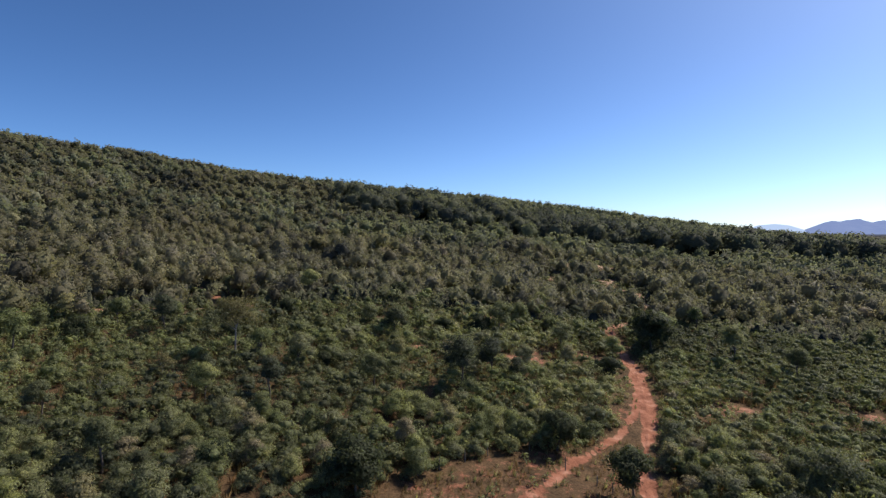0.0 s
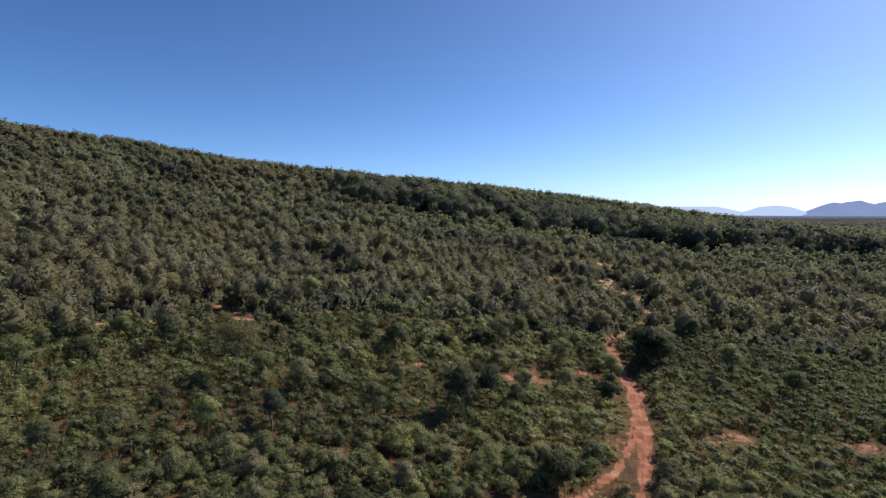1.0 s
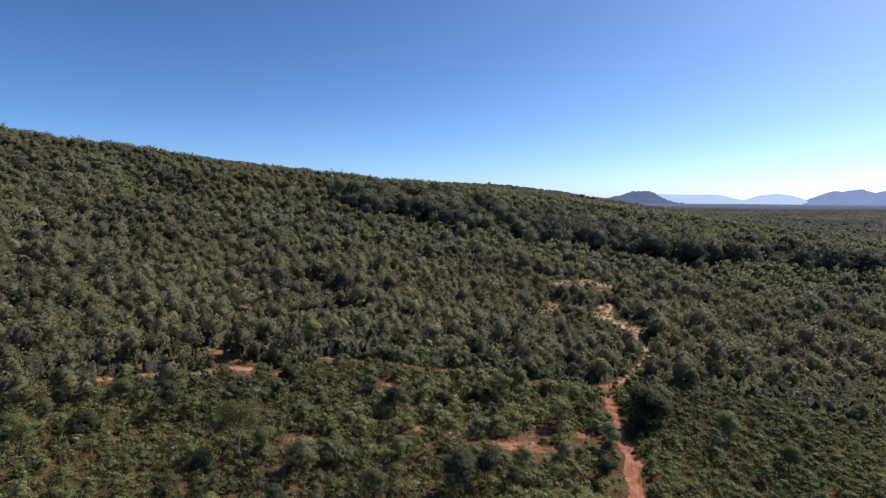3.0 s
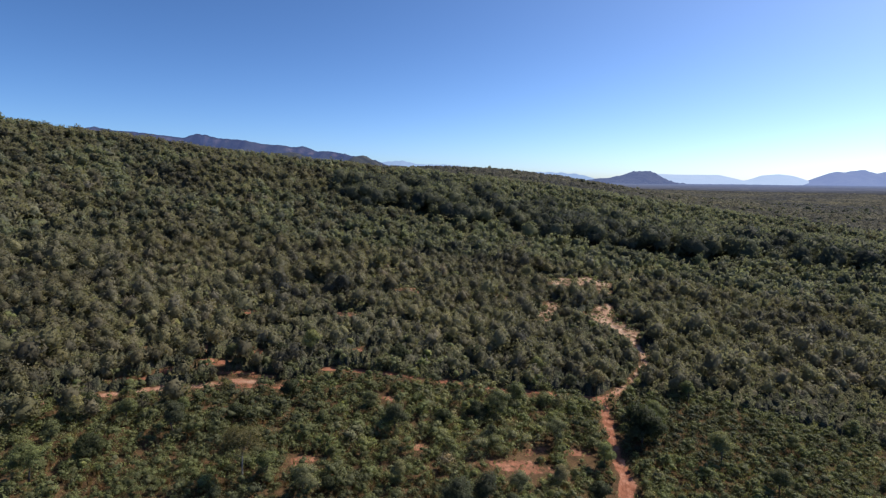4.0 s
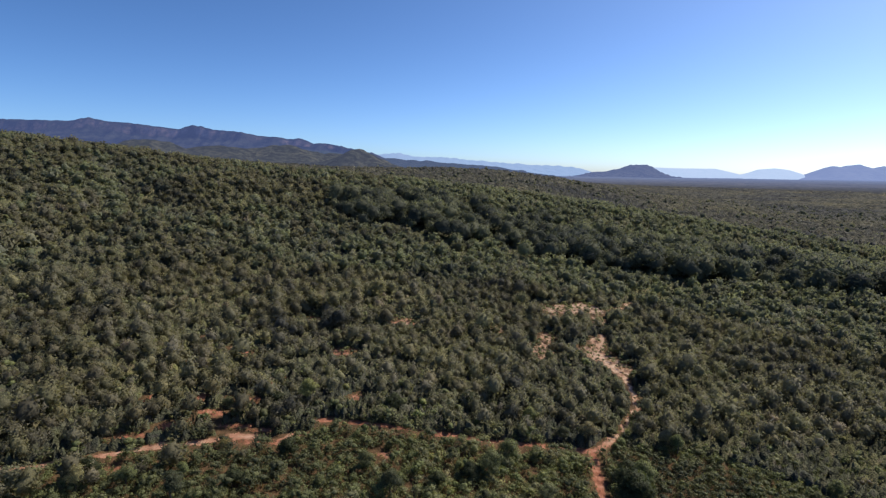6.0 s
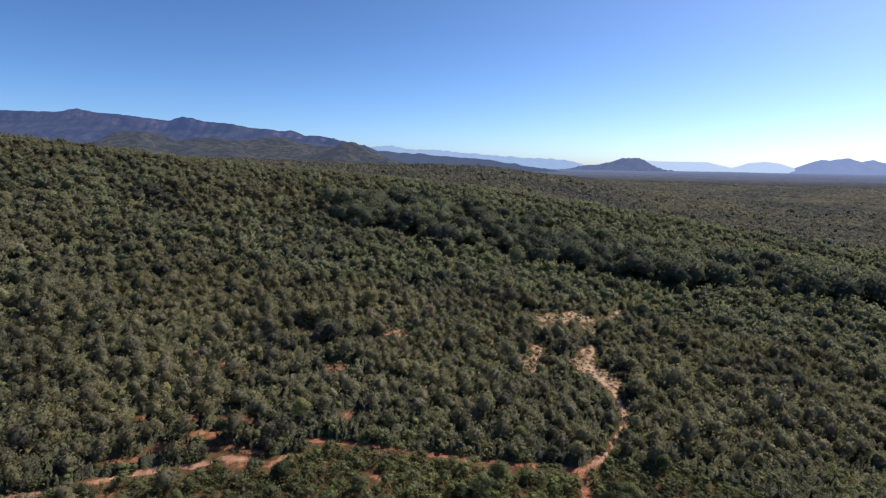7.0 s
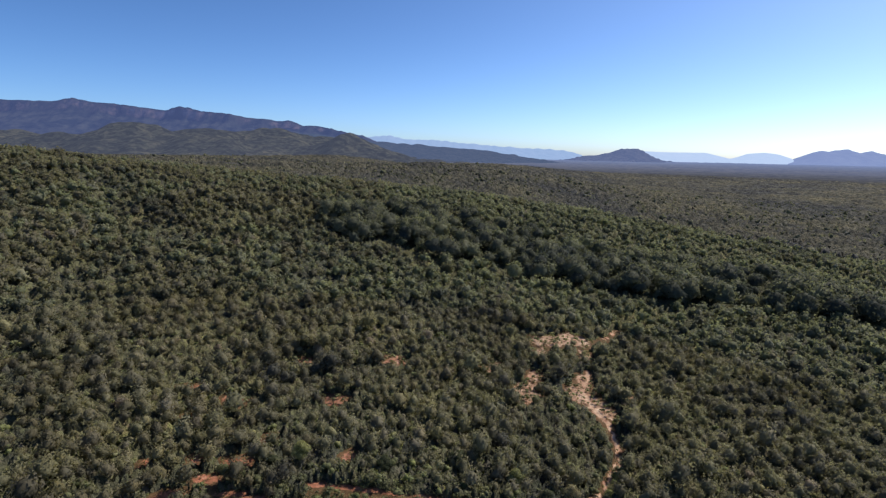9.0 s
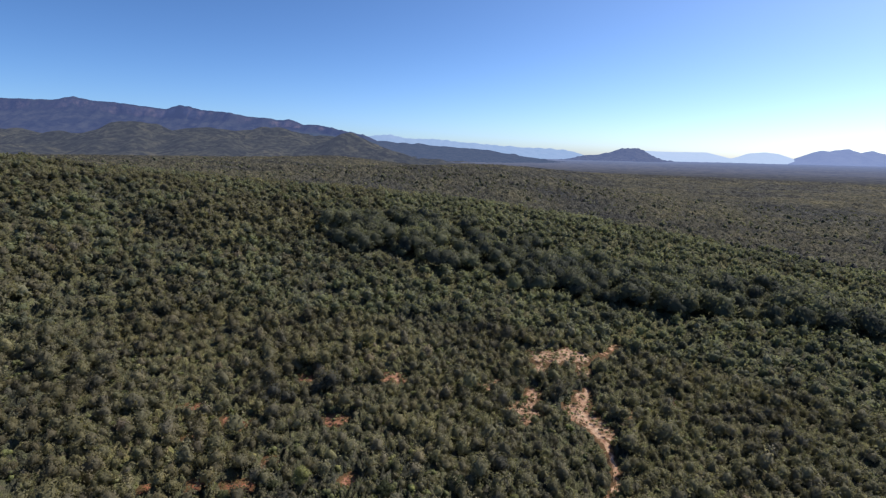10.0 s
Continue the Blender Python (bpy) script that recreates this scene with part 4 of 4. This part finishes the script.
x, y = scatter(g, 31, 52, 1.45)
ok = clear_of(x, y, 0.3) & (np.hypot(x - 10.2, y - 31) > 2.8) & (np.hypot(x - 10.6, y - 35.4) > 2.4)
x, y = x[ok], y[ok]
order = np.argsort(np.hypot(x, y))[:290]
for i in order:
    set_plant("shrub", g.randint(20), x[i], y[i], 0.5 + 0.65 * g.uniform() ** 1.4, g.uniform(0, 360))
edge_of_things = float(np.hypot(x[order], y[order]).max())

# ---- the rest of the scrub and woodland ----
# shrubs of the foreground
x, y = scatter(g, 29, 112, 1.42)
ok = clear_of(x, y, 0.3) & (np.hypot(x - 10.2, y - 31) > 2.8) & (np.hypot(x - 10.6, y - 35.4) > 2.4) & (g.uniform(0, 1, len(x)) < np.where(np.hypot(x, y) > edge_of_things, 0.95, 0.5)) & ((np.hypot(x, y) < 84) | open_scrub(x, y))
x, y = x[ok], y[ok]
low = open_scrub(x, y)
size = np.where(low, 0.6 + 0.5 * g.uniform(0, 1, len(x)) ** 1.5, (0.5 + 0.75 * g.uniform(0, 1, len(x)) ** 1.8) * np.where(y > 60, 1.2, 1))
spots, away = spots_of(g, x, y, g.randint(0, 10, len(x)), size), np.hypot(x, y) > 62
mass("scrub", "dense mixed green scrub on the slope", spots[~away], protos_of(["shrub"] * 10, 300, 340, 0.105, 4, 0.62, 0.7), "scrub")
mass("upper_scrub", "dense green scrub below the woodland edge", spots[away], protos_of(["shrub"] * 10, 310, 170, 0.15, 3, 0.62, 0.7), "scrub")

# low bushes that close the gaps
x, y = scatter(g, 36, 92, 1.6)
ok = clear_of(x, y, 0.25)
x, y = x[ok], y[ok]
size = np.where(open_scrub(x, y), g.uniform(0.6, 1.0, len(x)), g.uniform(0.45, 0.8, len(x)))
mass("low_bushes", "low green bushes closing the gaps in the scrub", spots_of(g, x, y, g.randint(0, 8, len(x)), size), protos_of(["shrub"] * 8, 320, 100, 0.145, 3, 0.66, 0.8), "bushes")

# low growth on half-bare soil
x, y = scatter(g, 28, 100, 0.85)
bare, _ = bareness(x, y)
ok = (g.uniform(0, 1, len(x)) < np.where(bare > 0.72, 0.16, np.where(bare > 0.3, 0.62, 0.34))) & (line_gap(x, y, MAIN_TRACK) > np.where(y < 56, 0.42, 0.6))
x, y = x[ok], y[ok]
spots = spots_of(g, x, y, g.randint(0, 8, len(x)), g.uniform(0.2, 0.5, len(x)))
spots[:, 5] = np.where((spots[:, 2] < 5) & (g.uniform(0, 1, len(x)) < 0.7), g.uniform(0.84, 1.0, len(x)), spots[:, 5])
mass("undergrowth", "low weeds, seedlings and dry grass tufts", spots, protos_of(["tuft"] * 5 + ["shrub"] * 3, 340, 26, 0.26), "undergrowth")

# short dry turf on the clearing
x, y = scatter(g, 26, 42, 0.42)
ok = (line_gap(x, y, FOOTPATH) > 0.45) & (line_gap(x, y, MAIN_TRACK) > 0.5) & (x > -9) & (x < 17) & (waves(x, y, 4, 61) + 0.6 * waves(x, y, 1.6, 62) > -0.25)
x, y = x[ok], y[ok]
spots = spots_of(g, x, y, g.randint(0, 4, len(x)), g.uniform(0.2, 0.42, len(x)))
spots[:, 5] = g.uniform(0.0, 0.6, len(x))
mass("dry_turf", "short dry brown turf on the red clearing", spots, protos_of(["tuft"] * 4, 385, 16, 0.3), "grass", STRAW)

# seedlings on the sand
x, y = scatter(g, 100, 170, 1.0)
bare, sand = bareness(x, y)
ok = (bare > 0.2) & (g.uniform(0, 1, len(x)) < 0.6) & (line_gap(x, y, UPPER_TRACK) > 0.7)
x, y = x[ok], y[ok]
mass("sand_seedlings", "small bushes and grass scattered on the sand", spots_of(g, x, y, g.randint(0, 6, len(x)), g.uniform(0.25, 0.85, len(x))), protos_of(["shrub"] * 6, 350, 60, 0.17, 2), "undergrowth")

# bushes under the trees
x, y = scatter(g, 80, 150, 3.2)
ok = clear_of(x, y, 0.3) & ~open_scrub(x, y) & ~hides_track(x, y, 4)
x, y = x[ok], y[ok]
mass("understorey", "bushes filling the gaps between trees", spots_of(g, x, y, g.randint(0, 6, len(x)), g.uniform(0.75, 1.35, len(x))), protos_of(["shrub"] * 6, 360, 30, 0.22, 3, 0.85), "bushes")


# tall grass in the gaps
x, y = scatter(g, 31, 74, 0.8)
ok = clear_of(x, y, 0.2) & (waves(x, y, 12, 33) + 0.4 * waves(x, y, 4, 34) > 0.3)
x, y = x[ok], y[ok]
spots = spots_of(g, x, y, g.randint(0, 4, len(x)), g.uniform(0.45, 0.85, len(x)))
spots[:, 5] = g.uniform(0.0, 0.9, len(x))
mass("tall_grass", "tall straw-coloured grass between the shrubs", spots, protos_of(["tuft"] * 4, 380, 28, 0.3), "grass", STRAW)


# trees of the middle distance
def wood(name, label, r0, r1, step, count, leaf, seed, sizes, mats, cuts, lobes, keep=0.97, hollow=True):
    """Woodland in a ring ahead: greener and drier stands, each one mass of trees."""
    g = np.random.RandomState(seed)
    x, y = scatter(g, r0, r1, step)
    on_sand = (bareness(x, y)[1] > 0.5) & (line_gap(x, y, UPPER_TRACK) > 1.7) & (g.uniform(0, 1, len(x)) < 0.4)
    ok = (clear_of(x, y, 0.3) | on_sand) & (g.uniform(0, 1, len(x)) < keep) & ~open_scrub(x, y)
    x, y = x[ok], y[ok]
    on_sand = on_sand[ok]
    low_front = (y < 80) & (x > -22) & (x < 22)
    ok = ~low_front & ~(hides_track(x, y, 9) & (g.uniform(0, 1, len(x)) < np.where(x < 22, 0.78, 0.96)))
    x, y, on_sand = x[ok], y[ok], on_sand[ok]
    r = np.hypot(x, y)
    if r0 < 100:
        before = (bareness(x * (1 + 1.6 / r), y * (1 + 1.6 / r))[0] > 0.35) | (bareness(x * (1 + 3.0 / r), y * (1 + 3.0 / r))[0] > 0.35)
        ok = ~(before & (g.uniform(0, 1, len(x)) < 0.65))
        x, y, on_sand, r = x[ok], y[ok], on_sand[ok], r[ok]
    kinds = g.choice([0, 1, 2, 3, 4, 5, 6, 7], len(x), p=[0.2, 0.17, 0.13, 0.12, 0.1, 0.1, 0.09, 0.09])
    size = sizes[0] + (sizes[1] - sizes[0]) * g.uniform(0, 1, len(x)) ** 1.5
    size = np.where(g.uniform(0, 1, len(x)) < 0.12, size * g.uniform(1.15, 1.4, len(x)), size)
    kinds, size = np.where(on_sand, 6 + g.randint(0, 2, len(x)), kinds), np.where(on_sand, size * 0.8, size)
    size = size * (1 + 0.28 * waves(x, y, 33, 51)) * np.exp(g.normal(0, 0.12, len(x)))
    size = np.minimum(size, np.where(np.hypot(x, y) > 250, 1.35, 1.6)) if r1 < 400 else size
    size = np.where(line_gap(x, y, LEFT_TRACK) < 5 + 2 * waves(x, y, 9, 52), size * 0.68, size)
    size = np.where((r > 235) & (r < 330) & (x < -50) & (g.uniform(0, 1, len(x)) < 0.09), size * 1.25, size)
    if hollow:
        deep = tall_wood(x, y)
        thin = g.uniform(0, 1, len(x)) < 0.68
        deep = deep & (np.hypot(x, y) < 262)
        kinds, size = np.where(deep, 8 + g.randint(0, 3, len(x)), kinds), np.where(deep, np.minimum(size * 1.05, 1.45) * np.where(r > 242, 0.85, 1), size)
        x, y, kinds, size = (a[~(deep & thin)] for a in (x, y, kinds, size))
    spots = spots_of(g, x, y, kinds, size)
    spots[:, 5] = np.where(kinds >= 8, np.clip(spots[:, 5] - 0.24, 0, 1), spots[:, 5])
    protos = canopy_protos(seed, cuts, count, leaf, lobes)
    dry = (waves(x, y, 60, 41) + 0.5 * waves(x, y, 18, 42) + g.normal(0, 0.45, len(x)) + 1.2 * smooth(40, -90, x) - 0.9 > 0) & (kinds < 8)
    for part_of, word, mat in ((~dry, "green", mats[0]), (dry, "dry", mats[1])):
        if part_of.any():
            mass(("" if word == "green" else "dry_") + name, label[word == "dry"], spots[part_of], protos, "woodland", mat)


wood("woodland", ("olive-green savanna trees and bushes around the tracks", "brownish dry savanna trees and bushes around the tracks"), 76, 165, 2.5, 270, 0.19, 400, (0.6, 1.1), (LEAF_WOOD, LEAF_WOOD_DRY), 1, 9)
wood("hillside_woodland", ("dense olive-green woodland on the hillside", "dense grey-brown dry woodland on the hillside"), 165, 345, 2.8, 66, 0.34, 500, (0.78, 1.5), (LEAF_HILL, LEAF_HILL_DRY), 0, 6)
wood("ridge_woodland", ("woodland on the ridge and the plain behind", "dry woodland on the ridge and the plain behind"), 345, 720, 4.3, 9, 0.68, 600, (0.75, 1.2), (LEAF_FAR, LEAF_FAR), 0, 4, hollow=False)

# sparse scrub all round, under and behind the viewpoint
g = np.random.RandomState(77)
x, y = np.meshgrid(np.arange(-120, 120, 3.6), np.arange(-120, 120, 3.6))
x, y = (x + g.uniform(-1.2, 1.2, x.shape)).ravel(), (y + g.uniform(-1.2, 1.2, y.shape)).ravel()
r, a = np.hypot(x, y), np.degrees(np.arctan2(x, y))
ok = (r > 6) & (r < 120) & ((np.abs(a) > 43) | (r < 20)) & (g.uniform(0, 1, len(x)) < smooth(4, 30, r) * 0.75 + 0.1) & clear_of(x, y, 0.3)
x, y = x[ok], y[ok]
mass("surrounding_scrub", "shrubs and small trees around the clearing", spots_of(g, x, y, g.randint(0, 6, len(x)), g.uniform(0.6, 1.1, len(x))), protos_of(["shrub"] * 3 + ["dense"] + ["tree"] * 2, 800, 18, 0.36, 2), "scrub")


# ---- fence ----
def fence_post(x, y, tall, lean):
    bm = bmesh.new()
    bmesh.ops.create_cone(bm, cap_ends=True, segments=7, radius1=0.04, radius2=0.03, depth=tall + 0.3)
    bmesh.ops.translate(bm, vec=(0, 0, tall / 2 - 0.15), verts=bm.verts)
    for v in bm.verts:
        v.co.x += 0.03 * noise.noise(v.co * 3 + Vector((x, y, 0)))
        v.co.z += 0.04 * noise.noise(v.co * 9 + Vector((y, x, 0))) if v.co.z > 0.5 else 0
    me = bpy.data.meshes.new("fence_post")
    bm.to_mesh(me)
    bm.free()
    me.materials.append(WOOD_POST)
    ob = new("fence_post", me)
    ob.matrix_basis = pose(x, y, float(height(x, y)) - 0.1, lean, lean * 0.6, 0)
    tagged(ob, "weathered grey wooden fence post by the clearing", "fence post", "posts of the fence")


for n, (px, py) in enumerate([(-2.7, 32.6), (-1.1, 33.4), (0.6, 34.6), (2.2, 35.7), (5.3, 37.1), (7.4, 34.7), (9.0, 32.6), (9.7, 31.6)]):
    fence_post(px, py, 0.72 + 0.1 * (n % 3), (n * 5) % 7 - 3)
